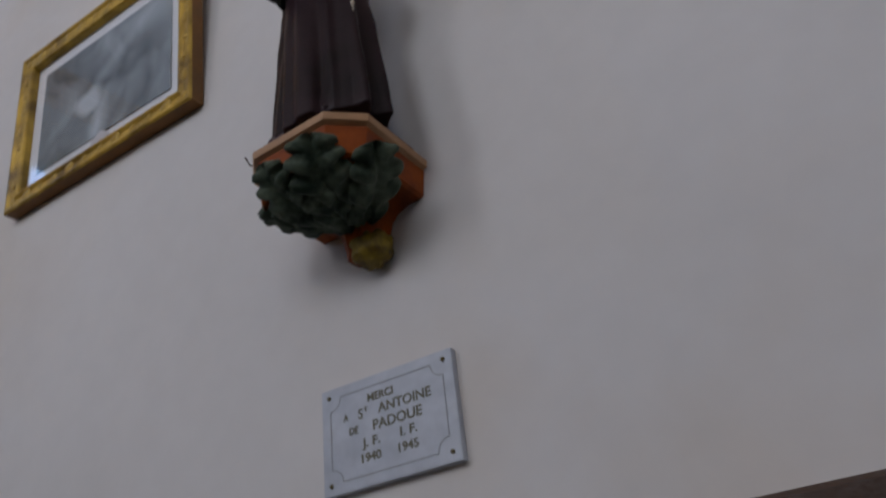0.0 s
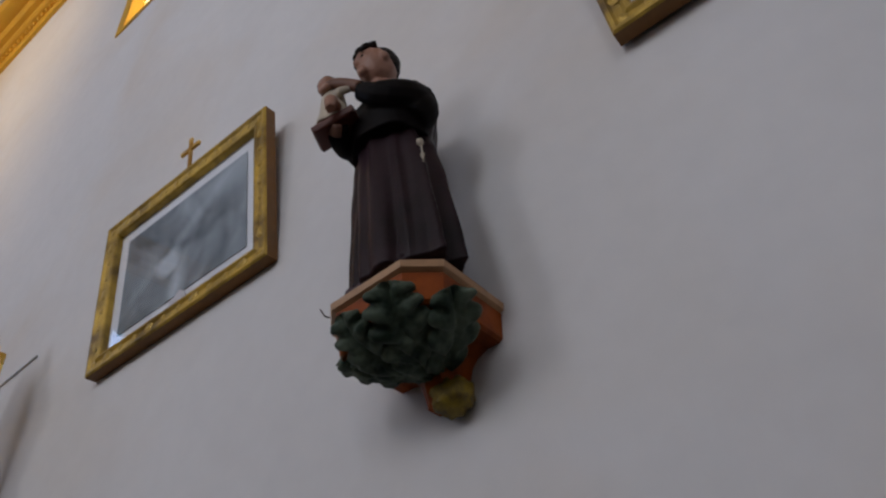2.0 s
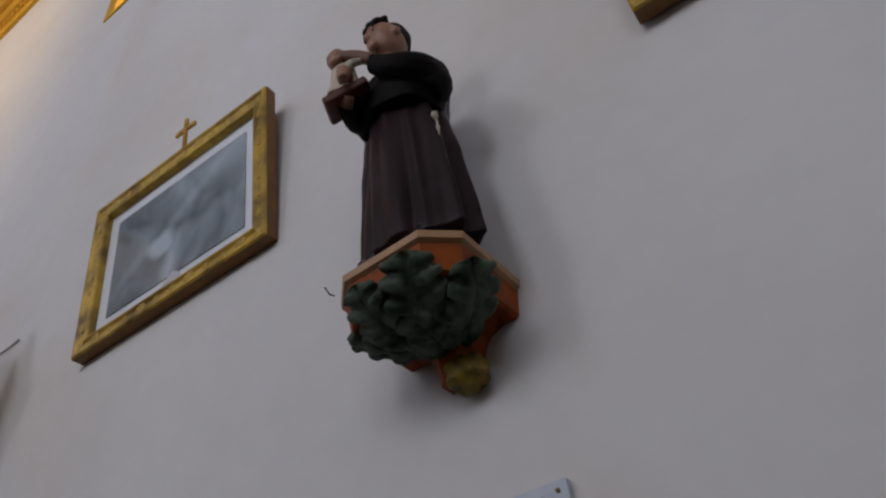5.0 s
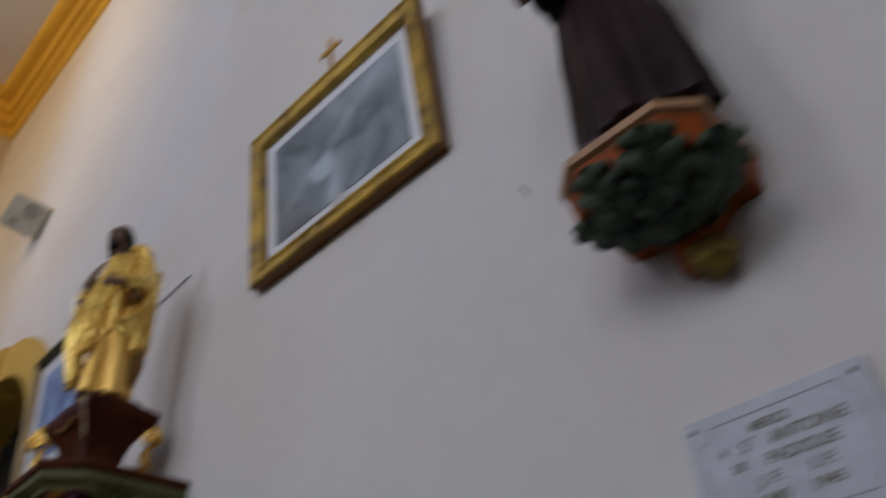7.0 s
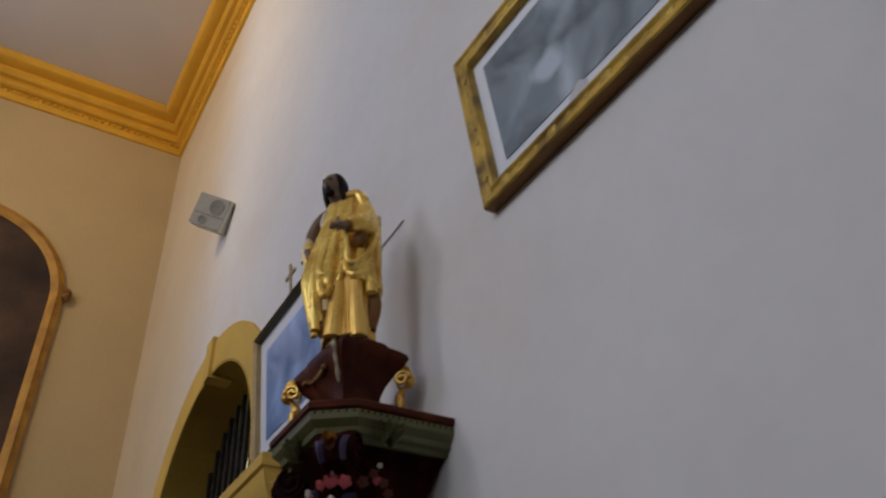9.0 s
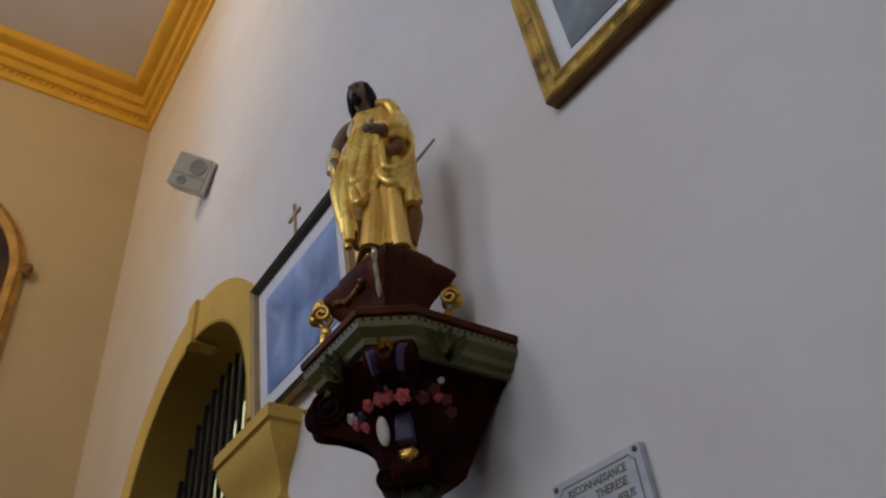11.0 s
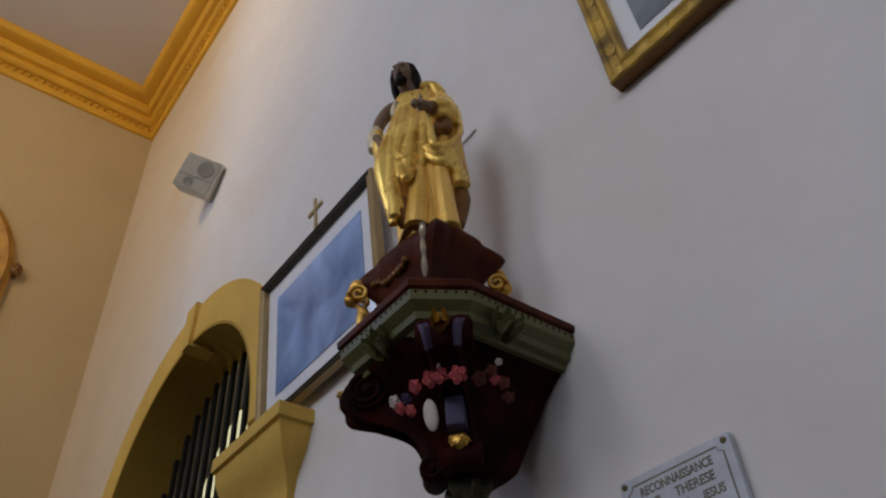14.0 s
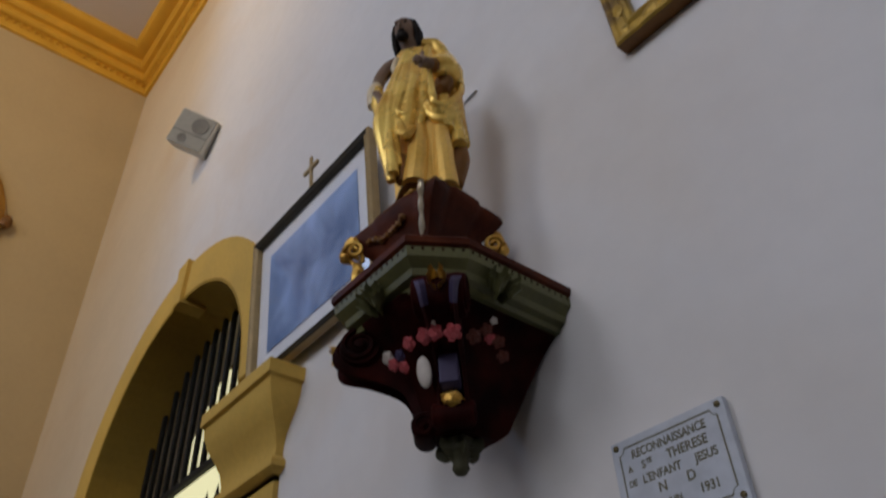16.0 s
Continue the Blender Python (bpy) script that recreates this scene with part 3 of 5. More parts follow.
# ---------------------------------------------------------------- wooden panelling low on the wall
panel = thing("wood_panelling", (0, wall_y(0), 0.010), "dark stained wooden wall panelling with moulded top rail", "panelling")
panel["kind"] = "structure"
panel.matrix_world = pose(0, wall_y(0), 0.010, 0, 0, 1.5)
part("top_rail", prism([(0.0, 1.64), (-0.03, 1.64), (-0.035, 1.695), (-0.06, 1.705), (-0.06, 1.735), (-0.045, 1.745), (0.0, 1.745)], -0.55, 4.0, "x"), wood_dark, panel)
part("back_board", box(-0.55, 4.0, -0.016, 0.0, 0, 1.64), wood_dark, panel)
for k in range(6):
    part("panel", box(-0.48 + k * 0.75, 0.17 + k * 0.75, -0.028, -0.016, 0.2, 1.60, 0.006), wood_red, panel)

# ---------------------------------------------------------------- framed pictures


ORNAMENT = {}


def picture(name, place, tilt, w, h, bar, depth, face_mat, side_mat, print_material, label, cross_mat, cross_size, style, img=(0.055, 0.055)):
    """A picture that leans from the wall: local x along it, z up it, y towards the wall; origin at the foot of its back."""
    t = thing(name, place, label, "picture", "framed pictures on the wall", rot=(tilt, 0, 1.5 if place[0] > BEND else 0.0))
    for kind, a, b in (("bottom", (-w / 2, 0), (w / 2, 0)), ("top", (w / 2, h), (-w / 2, h)), ("left", (-w / 2, h), (-w / 2, 0)), ("right", (w / 2, 0), (w / 2, h))):
        a, b = Vector((a[0], 0, a[1])), Vector((b[0], 0, b[1]))
        d = (b - a).normalized()
        inn = Vector((-d.z, 0, d.x))
        prof = [(0, 0), (0, depth - 0.006), (0.006, depth), (bar * 0.22, depth), (bar * 0.34, depth - 0.006), (bar * 0.62, depth - 0.010), (bar * 0.78, depth - 0.003), (bar * 0.93, depth - 0.006), (bar, depth - 0.012), (bar, 0)]
        rings = []
        for end, s in ((a, 1), (b, -1)):
            rings.append([end + inn * o + d * s * o + Vector((0, -q, 0)) for o, q in prof])
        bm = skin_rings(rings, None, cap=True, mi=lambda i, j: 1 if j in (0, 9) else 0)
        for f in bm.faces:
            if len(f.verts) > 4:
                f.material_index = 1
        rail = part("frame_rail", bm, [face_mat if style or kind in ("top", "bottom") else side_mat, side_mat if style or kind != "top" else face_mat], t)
        if style:
            # raised ornament along the rail, piece by piece
            n = int((b - a).length / 0.075)
            for k in range(n):
                c = a + (b - a) * ((k + 0.5) / n) + inn * bar * 0.48
                key = "flower" if (k % 3) == 1 else "bud"
                if key not in ORNAMENT:
                    ob = part("ornament", blob((0, 0, 0), (0.024, 0.006, 0.018) if key == "flower" else (0.013, 0.005, 0.016), rough=0.6, sub=2 if key == "flower" else 1), face_mat, rail, smooth=True)
                    ORNAMENT[key] = ob.data
                else:
                    ob = new("ornament", ORNAMENT[key])
                    ob.parent = rail
                ob.matrix_basis = pose(c.x, -depth + 0.008, c.z, 0, 0 if abs(d.x) > 0.5 else 90, 0)
    g = depth - 0.028
    part("mat_board", box(-w / 2 + bar * 0.8, w / 2 - bar * 0.8, -g + 0.006, -g + 0.010, bar * 0.8, h - bar * 0.8), mat_board, t)
    iw, ih = w / 2 - bar - img[0], h - bar - img[1]
    bm = box(-iw, iw, -0.0015, 0.0015, -(ih - bar - img[1]) / 2, (ih - bar - img[1]) / 2)
    part("print", bm, print_material, t, at=pose(0, -g + 0.003, h / 2))
    sheet = bmesh.new()
    sheet.faces.new([sheet.verts.new((x, -g - 0.003, z)) for x, z in ((-w / 2 + bar * 0.8, bar * 0.8), (w / 2 - bar * 0.8, bar * 0.8), (w / 2 - bar * 0.8, h - bar * 0.8), (-w / 2 + bar * 0.8, h - bar * 0.8))])
    ob = part("glass", sheet, glass, t, turn=False)
    ob.visible_shadow = False
    if style:
        bm = prism([(-0.035, bar * 0.6), (0.055, bar * 0.6), (0.05, bar + 0.035), (0.02, bar + 0.055), (-0.03, bar + 0.03)], -g - 0.008, -g - 0.006)
        part("paper_tag", bm, paper, t)
    cs = cross_size
    y = -0.8 * depth
    shift = 0.034
    bm = box(shift - cs * 0.055, shift + cs * 0.055, y - 0.005, y + 0.005, h - 0.004, h + cs, 0.003)
    box(shift - cs * 0.33, shift + cs * 0.33, y - 0.006, y + 0.006, h + cs * 0.58, h + cs * 0.69, 0.003, bm)
    part("cross", bm, cross_mat, t)
    return t


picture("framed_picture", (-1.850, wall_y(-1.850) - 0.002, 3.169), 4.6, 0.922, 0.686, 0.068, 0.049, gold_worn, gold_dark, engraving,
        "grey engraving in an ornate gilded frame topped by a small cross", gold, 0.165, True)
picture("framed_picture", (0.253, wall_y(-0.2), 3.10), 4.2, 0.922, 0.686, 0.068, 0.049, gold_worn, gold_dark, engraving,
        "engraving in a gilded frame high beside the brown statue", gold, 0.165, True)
picture("framed_picture", (-3.80, WALL - 0.03, 3.04), 4.0, 0.90, 0.715, 0.034, 0.040, bronze_frame, tan_frame, engraving_blue,
        "blue toned engraving in a narrow black and tan frame with cross", tan_frame, 0.17, False, (0.085, 0.085))

# ---------------------------------------------------------------- marble plaques


def plaque(place, w, h, lines, label, notch, line_mat):
    t = thing("plaque", place, label, "plaque", "marble thanksgiving plaques", rot=(0, 0, 1.5 if place[0] > BEND else 0))
    part("slab", box(-w / 2, w / 2, -0.018, 0, -h, 0, 0.003), marble, t)
    m = 0.022 if notch else 0.018
    c = 0.026 if notch else 0.012
    x1, z0, z1 = w / 2 - m, -h + m, -m
    bm = bmesh.new()
    lw = 0.0011 if notch else 0.0017
    y = -0.0186
    box(-x1 + c, x1 - c, y, -0.017, z1 - lw, z1 + lw, 0, bm)
    box(-x1 + c, x1 - c, y, -0.017, z0 - lw, z0 + lw, 0, bm)
    box(-x1 - lw, -x1 + lw, y, -0.017, z0 + c, z1 - c, 0, bm)
    box(x1 - lw, x1 + lw, y, -0.017, z0 + c, z1 - c, 0, bm)
    for sx in (-1, 1):
        for zc, sz in ((z0, 1), (z1, -1)):
            pts = []
            for k in range(7):
                a = radians(90 * k / 6)
                pts.append((sx * (x1 - c * math.cos(a)), -0.0178, zc + sz * c * math.sin(a)))
            tube(pts, 0.0012, 4, bm)
    part("border_line", bm, ink_line if notch else ink, t)
    for sx in (-1, 1):
        inset = 0.019 if notch else 0.0125
        for sz in (inset, h - inset):
            part("screw", lathe([(0.0045, 0), (0.0042, 0.0025), (0.002, 0.0035)] if notch else [(0.0065, 0), (0.0058, 0.003), (0.003, 0.0045)], 10), brass, t, smooth=True, at=pose(sx * (w / 2 - inset), -0.018, -sz, 90, 0, 0))
    for text, x, z, size, wide in lines:
        lettering(text, size, (x * (1.08 if notch else 1.03), -0.0184, z * (1.06 if notch else 1.02)), ink, t, wide=wide)
    return t


plaque((-0.797, wall_y(-0.797), 2.131), 0.309, 0.211, [("MERCI", -0.010, -0.042, 0.0140, 1.0), ("A", -0.088, -0.066, 0.012, 0.9), ("S", -0.055, -0.067, 0.018, 0.9), ("T", -0.043, -0.061, 0.008, 0.9),
       ("ANTOINE", 0.040, -0.067, 0.0170, 1.03), ("DE", -0.072, -0.094, 0.0125, 0.9), ("PADOUE", 0.022, -0.095, 0.0175, 1.05), ("J. F.", -0.034, -0.122, 0.0155, 1.15), ("I. F.", 0.044, -0.122, 0.0155, 1.15),
       ("1940", -0.038, -0.149, 0.0145, 1.1), ("1945", 0.040, -0.149, 0.0145, 1.1)], "white marble plaque with engraved lettering and scalloped border line", True, ink_line)
plaque((-2.458, WALL, 2.172), 0.258, 0.192, [("RECONNAISSANCE", 0, -0.036, 0.0155, 0.80), ("A", -0.090, -0.062, 0.011, 0.9), ("S", -0.060, -0.062, 0.0145, 0.85), ("TE", -0.047, -0.058, 0.008, 0.9),
       ("THERESE", 0.035, -0.062, 0.0165, 0.88), ("DE", -0.090, -0.089, 0.011, 0.85), ("L'ENFANT", -0.026, -0.089, 0.0145, 0.85), ("JESUS", 0.068, -0.089, 0.0150, 0.85), ("N", -0.03, -0.114, 0.017, 0.95),
       ("D", 0.03, -0.114, 0.017, 0.95), ("1931", 0.06, -0.142, 0.015, 0.9), ("JUIN", -0.01, -0.142, 0.010, 0.9)], "marble plaque with engraved letters in a thin dark border", False, ink)

# ---------------------------------------------------------------- carved forms for the brackets


def acanthus(length, width, curl, bm=None, m=None, thick=0.006):
    """A lobed leaf that rises along +z and bows towards -y, with a raised rib."""
    bm = bm or bmesh.new()
    m = m or Matrix.Identity(4)
    rows, cols = 20, 8
    front, back = [], []
    for i in range(rows + 1):
        t = i / rows
        lobe = 0.72 + 0.28 * abs(math.sin(t * math.pi * 4.0))
        half = width / 2 * (math.sin(math.pi * min(1, 0.12 + t * 0.86)) ** 0.7) * lobe
        fr, bk = [], []
        for j in range(cols + 1):
            u = 2 * j / cols - 1
            rib = 0.010 * math.exp(-(u * 4) ** 2) + 0.007 * math.cos(u * math.pi * 3)
            bow = -curl * t * t - 0.014 * math.sin(t * math.pi)
            p = Vector((u * half, bow + 0.022 * u * u - rib, length * (t - 0.22 * u * u * t)))
            fr.append(m @ p)
            bk.append(m @ (p + Vector((0, thick, 0))))
        front.append(fr)
        back.append(bk)
    return skin_rings([f + b[::-1] for f, b in zip(front, back)], bm)


def volute(r, width, turns=2.2, bm=None, m=None, mi=0):
    """A rolled scroll with its axis along x: a drum with spiral ridges on both cheeks."""
    bm = bm or bmesh.new()
    m = m or Matrix.Identity(4)
    prof = [(0.0, -0.5 * width - 0.012), (0.22 * r, -0.5 * width - 0.010), (0.3 * r, -0.5 * width), (0.94 * r, -0.5 * width), (r, -0.4 * width), (0.93 * r, 0.0), (r, 0.4 * width), (0.94 * r, 0.5 * width), (0.3 * r, 0.5 * width), (0.22 * r, 0.5 * width + 0.010), (0.0, 0.5 * width + 0.012)]
    rings = [[m @ Vector((x, max(q, 0.0005) * math.cos(2 * math.pi * j / 22), max(q, 0.0005) * math.sin(2 * math.pi * j / 22))) for j in range(22)] for q, x in prof]
    skin_rings(rings, bm, mi=mi)
    for s in (-1, 1):
        pts = []
        for k in range(30):
            a = k / 29 * turns * 2 * math.pi
            q = r * (0.93 - 0.68 * k / 29)
            pts.append(m @ Vector((s * (0.5 * width + 0.002), q * math.cos(a), q * math.sin(a))))
        tube(pts, [0.0085 * (1 - 0.5 * k / 29) for k in range(30)], 6, bm, mi)
    return bm


def rose(r, m):
    """A small carved rose: three rounds of petals, each standing a little behind the last, in one surface."""
    rings = []
    for q, y, petals, turn in ((0.55, 0.30, 5, 0.0), (1.02, 0.16, 5, 0.0), (1.00, -0.06, 5, 0.0), (0.70, -0.10, 5, 0.3), (0.74, -0.30, 5, 0.6), (0.66, -0.40, 5, 0.6), (0.42, -0.36, 3, 0.2), (0.42, -0.56, 3, 0.2), (0.28, -0.62, 3, 0.2), (0.06, -0.50, 3, 0.2)):
        ring = []
        for j in range(30):
            a = 2 * math.pi * j / 30
            lobe = abs(math.sin(petals * (a + turn) / 2)) ** 0.6
            k = r * q * (0.66 + 0.40 * lobe)
            ring.append(m @ Vector((k * math.cos(a), r * (y - 0.30 * q * lobe), k * math.sin(a))))
        rings.append(ring)
    return skin_rings(rings)


def plinth_outline(half, depth, cut, grow=0.0, longer=1.0):
    """Half an octagon against the wall, in x and y (y is negative away from the wall). longer: how much further back than across the corners are cut."""
    h, d, c = half + grow, depth + grow, cut + grow * 0.4
    return [(-h, 0.0), (-h, -d + c * longer), (-h + c, -d), (h - c, -d), (h, -d + c * longer), (h, 0.0)]


def stepped(outlines, bm=None):
    """A moulded block: outlines at rising heights, joined."""
    bm = bm or bmesh.new()
    return skin_rings([[(x, y, z) for x, y in pts] for pts, z in outlines], bm)


# ---------------------------------------------------------------- bracket under the brown statue
B1 = (-0.812, wall_y(-0.812) + 0.002, -0.020)
br1 = thing("wall_bracket", B1, "orange-brown carved bracket with green acanthus leaves and yellow knob", "bracket")
H1, D1, C1 = 0.153, 0.260, 0.060
part("shelf", stepped([(plinth_outline(H1, D1, C1, -0.012), 2.578), (plinth_outline(H1, D1, C1, 0.004), 2.586), (plinth_outline(H1, D1, C1, 0.006), 2.602), (plinth_outline(H1, D1, C1, -0.004), 2.607)]), rim_tan, br1, "tan moulded rim")
part("frieze", stepped([(plinth_outline(H1, D1, C1, -0.020), 2.512), (plinth_outline(H1, D1, C1, -0.012), 2.518), (plinth_outline(H1, D1, C1, -0.006), 2.566), (plinth_outline(H1, D1, C1, -0.004), 2.578)]), terracotta, br1, "orange-brown painted frieze")
# the underside draws in to the stem of the knob in a hollow curve
part("core", stepped([(plinth_outline(0.040, 0.062, 0.020), 2.412), (plinth_outline(0.046, 0.070, 0.024), 2.456), (plinth_outline(0.056, 0.086, 0.030), 2.484), (plinth_outline(0.072, 0.116, 0.038), 2.502), (plinth_outline(0.104, 0.176, 0.048), 2.513), (plinth_outline(0.134, 0.238, 0.056), 2.520)]), terracotta, br1, smooth=True)
part("knob", blob((0.022, -0.036, 2.418), (0.046, 0.040, 0.040), rough=0.34, freq=12), yellow_knob, br1, "worn yellow knob", True, angle=60)

# ---------------------------------------------------------------- statue in a brown habit


def fuse(bm, name, materials, voxel, passes):
    """One mesh of a carved figure: the pieces of each paint are grown together and softened."""
    joined = bmesh.new()
    for k in sorted({f.material_index for f in bm.faces}):
        sub = bm.copy()
        bmesh.ops.delete(sub, geom=[f for f in sub.faces if f.material_index != k], context="FACES")
        bmesh.ops.holes_fill(sub, edges=[e for e in sub.edges if e.is_boundary])
        bmesh.ops.recalc_face_normals(sub, faces=sub.faces)
        me = bpy.data.meshes.new("tmp")
        sub.to_mesh(me)
        sub.free()
        tmp = new("tmp", me)
        rm = tmp.modifiers.new("grow", "REMESH")
        rm.mode, rm.voxel_size = "VOXEL", voxel
        sm = tmp.modifiers.new("soft", "SMOOTH")
        sm.factor, sm.iterations = 0.5, passes
        bpy.context.view_layer.update()
        done = bpy.data.meshes.new_from_object(tmp.evaluated_get(bpy.context.evaluated_depsgraph_get()))
        bpy.data.objects.remove(tmp)
        before = len(joined.faces)
        joined.from_mesh(done)
        joined.faces.ensure_lookup_table()
        for f in joined.faces[before:]:
            f.material_index = k
        bpy.data.meshes.remove(done)
    bm.free()
    return mesh_object(name, joined, materials, True, 80, False)



def lobed_leaf(root, bend, tip, half, lobes, thick=0.007):
    """A carved acanthus leaf from root to tip: lobes swept forward, a vein along each, a groove down the spine."""
    root, bend, tip = Vector(root), Vector(bend), Vector(tip)
    heart = Vector((0, -0.10, 2.585))
    rows, cols = 14 * lobes, 20
    front, back = [], []
    for i in range(rows + 1):
        t = i / rows
        fr, bk = [], []
        for j in range(cols + 1):
            u = 2 * j / cols - 1
            v = abs(u)
            # the lobes lean towards the tip
            q = min(1.0, t + 0.20 * v * (1 - t) * t * 2.2)
            spine = root * (1 - q) ** 2 + bend * 2 * q * (1 - q) + tip * q * q
            way = ((bend - root) * (1 - q) + (tip - bend) * q).normalized()
            face = spine - heart
            face = (face - way * face.dot(way)).normalized()
            side = way.cross(face)
            beat = abs(math.sin(math.pi * (lobes * t + 0.12)))
            wide = half * (0.34 + 0.66 * math.sin(math.pi * min(1.0, 0.10 + 0.80 * t)) ** 0.7) * (0.62 + 0.38 * beat ** 0.5)
            if t > 0.94:
                wide *= math.sqrt(max(0.0, 1 - ((t - 0.94) / 0.06) ** 2)) * 0.9 + 0.1
            relief = 0.013 * beat * v ** 0.7 * (1 - 0.35 * v) - 0.010 * math.exp(-(u * 5.5) ** 2) - 0.016 * v ** 4 + 0.004 * math.cos(beat * 7) * v
            p = spine + side * (u * wide) + face * (relief + 0.010 + 0.006 * noise.noise(Vector((u * 3 + half * 90, t * 5, tip.x * 40))))
            fr.append(p)
            bk.append(p - face * thick)
        front.append(fr)
        back.append(bk)
    part("leaf", skin_rings([f + b[::-1] for f, b in zip(front, back)]), leaf_green, br1, smooth=True, angle=75)


ROOT = (0.014, -0.062, 2.478)
for bend, tip, half, lobes in (((-0.128, -0.130, 2.478), (-0.156, -0.182, 2.528), 0.060, 4), ((-0.060, -0.242, 2.450), (-0.052, -0.274, 2.546), 0.062, 5), ((0.054, -0.248, 2.446), (0.070, -0.276, 2.553), 0.066, 5), ((0.150, -0.150, 2.452), (0.160, -0.196, 2.534), 0.060, 4),
                               ((-0.060, -0.130, 2.464), (-0.104, -0.200, 2.488), 0.044, 3), ((0.010, -0.140, 2.456), (0.016, -0.215, 2.472), 0.044, 3)):
    lobed_leaf(ROOT, bend, tip, half, lobes)


def robe(center, z0, z1, profile, folds, n=96, rows=40, bm=None, mi=0, chooser=None, lean=(0, 0)):
    """Draped cloth: an oval column with hanging folds. profile: (height part, half width, half depth)."""
    rings = []
    for i in range(rows + 1):
        t = i / rows
        for k in range(len(profile) - 1):
            if profile[k][0] <= t <= profile[k + 1][0]:
                u = (t - profile[k][0]) / (profile[k + 1][0] - profile[k][0])
                u = u * u * (3 - 2 * u)
                a = profile[k][1] + (profile[k + 1][1] - profile[k][1]) * u
                b = profile[k][2] + (profile[k + 1][2] - profile[k][2]) * u
                break
        ring = []
        for j in range(n):
            th = 2 * math.pi * j / n
            f = 1 + folds(th, t)
            ring.append((center[0] + lean[0] * t + a * f * math.cos(th), center[1] + lean[1] * t + b * f * math.sin(th), z0 + (z1 - z0) * t))
        rings.append(ring)
    return skin_rings(rings, bm, mi=chooser or mi)


def friar():
    cx, cy, z0 = -0.781, 1.258, 2.614
    bm = bmesh.new()
    stepped([([(-0.808 + x, 1.412 + y) for x, y in plinth_outline(0.140, 0.238, 0.058)], 2.606), ([(-0.808 + x, 1.412 + y) for x, y in plinth_outline(0.134, 0.230, 0.058)], 2.640)], bm)
    for f in bm.faces:
        f.material_index = 5

    def folds(th, t):
        k = (1 - t) ** 0.7
        s = 0.066 * math.sin(7 * th + 1.2 * math.sin(2 * th) + 0.8 * t) + 0.040 * math.sin(13 * th + 2.0 * t + 1.0) + 0.016 * math.sin(23 * th - t)
        return s * (0.30 + 1.1 * k) + 0.05 * k * math.sin(th + 2.1)
    robe((cx, cy), z0, 3.20, [(0, 0.138, 0.094), (0.08, 0.136, 0.094), (0.45, 0.124, 0.092), (0.64, 0.112, 0.090), (0.72, 0.106, 0.090), (0.88, 0.128, 0.088), (0.95, 0.105, 0.075), (1.0, 0.045, 0.045)], folds, bm=bm, mi=0)
    # broad hanging folds
    for th, r, top in ((200, 0.016, 0.40), (226, 0.024, 0.46), (252, 0.017, 0.36), (275, 0.026, 0.47), (303, 0.018, 0.40), (330, 0.022, 0.44), (352, 0.015, 0.3)):
        th = radians(th)
        p = Vector((cx + 0.108 * math.cos(th), cy + 0.080 * math.sin(th), z0 + 0.014))
        tube(smooth_path([p, p + Vector((-0.010 * math.cos(th), -0.008 * math.sin(th), top * 0.5)), p + Vector((-0.022 * math.cos(th), -0.012 * math.sin(th), top))], 5), [r * (1 - 0.9 * (i / 10) ** 1.6) for i in range(11)], 10, bm, 0)
    # short cape over shoulders and breast
    robe((cx, cy - 0.012), 3.055, 3.225, [(0, 0.106, 0.098), (0.08, 0.114, 0.104), (0.45, 0.124, 0.104), (0.78, 0.118, 0.088), (0.93, 0.080, 0.064), (1.0, 0.045, 0.045)], lambda th, t: 0.03 * math.sin(5 * th + 1) * (1 - t) + 0.02 * math.sin(9 * th) * (1 - t), 64, 18, bm, 7)
    # cowl round the shoulders
    pts = [(cx + 0.012 + 0.092 * math.cos(a), cy + 0.062 * math.sin(a) - 0.012, 3.205 + 0.018 * math.sin(a)) for a in (2 * math.pi * k / 24 for k in range(25))]
    tube(pts, 0.026, 8, bm, 9)
    blob((cx + 0.080, cy - 0.004, 3.212), (0.048, 0.050, 0.030), bm, 9, 0.3)
    # wide cape hanging over the bent elbow
    tube(smooth_path([(cx + 0.098, cy - 0.004, 3.170), (cx + 0.108, cy - 0.026, 3.110), (cx + 0.100, cy - 0.050, 3.058)]), [0.044, 0.045, 0.046, 0.047, 0.048, 0.049, 0.050, 0.050, 0.049, 0.047, 0.044, 0.041, 0.036], 14, bm, 7)
    robe((cx + 0.012, cy - 0.030), 3.030, 3.200, [(0, 0.100, 0.090), (0.3, 0.108, 0.096), (0.8, 0.100, 0.080), (1.0, 0.05, 0.05)], lambda th, t: 0.03 * math.sin(6 * th) * (1 - t), 48, 14, bm, 7)
    # right sleeve and the bare forearm that reaches up to the child
    tube(smooth_path([(cx + 0.104, cy - 0.012, 3.160), (cx + 0.102, cy - 0.080, 3.118), (cx + 0.062, cy - 0.120, 3.126), (cx + 0.020, cy - 0.138, 3.165)]), [0.048, 0.048, 0.048, 0.048, 0.048, 0.048, 0.047, 0.046, 0.045, 0.044, 0.042, 0.040, 0.038, 0.035, 0.032, 0.030, 0.028, 0.026, 0.025], 12, bm, 7)
    tube(smooth_path([(cx + 0.022, cy - 0.140, 3.180), (cx - 0.020, cy - 0.156, 3.218), (cx - 0.056, cy - 0.165, 3.240), (cx - 0.088, cy - 0.168, 3.232)]), [0.018 - 0.0003 * i for i in range(19)], 8, bm, 8)
    blob((cx - 0.072, cy - 0.172, 3.232), (0.022, 0.012, 0.014), bm, 1, 0.2, sub=2)
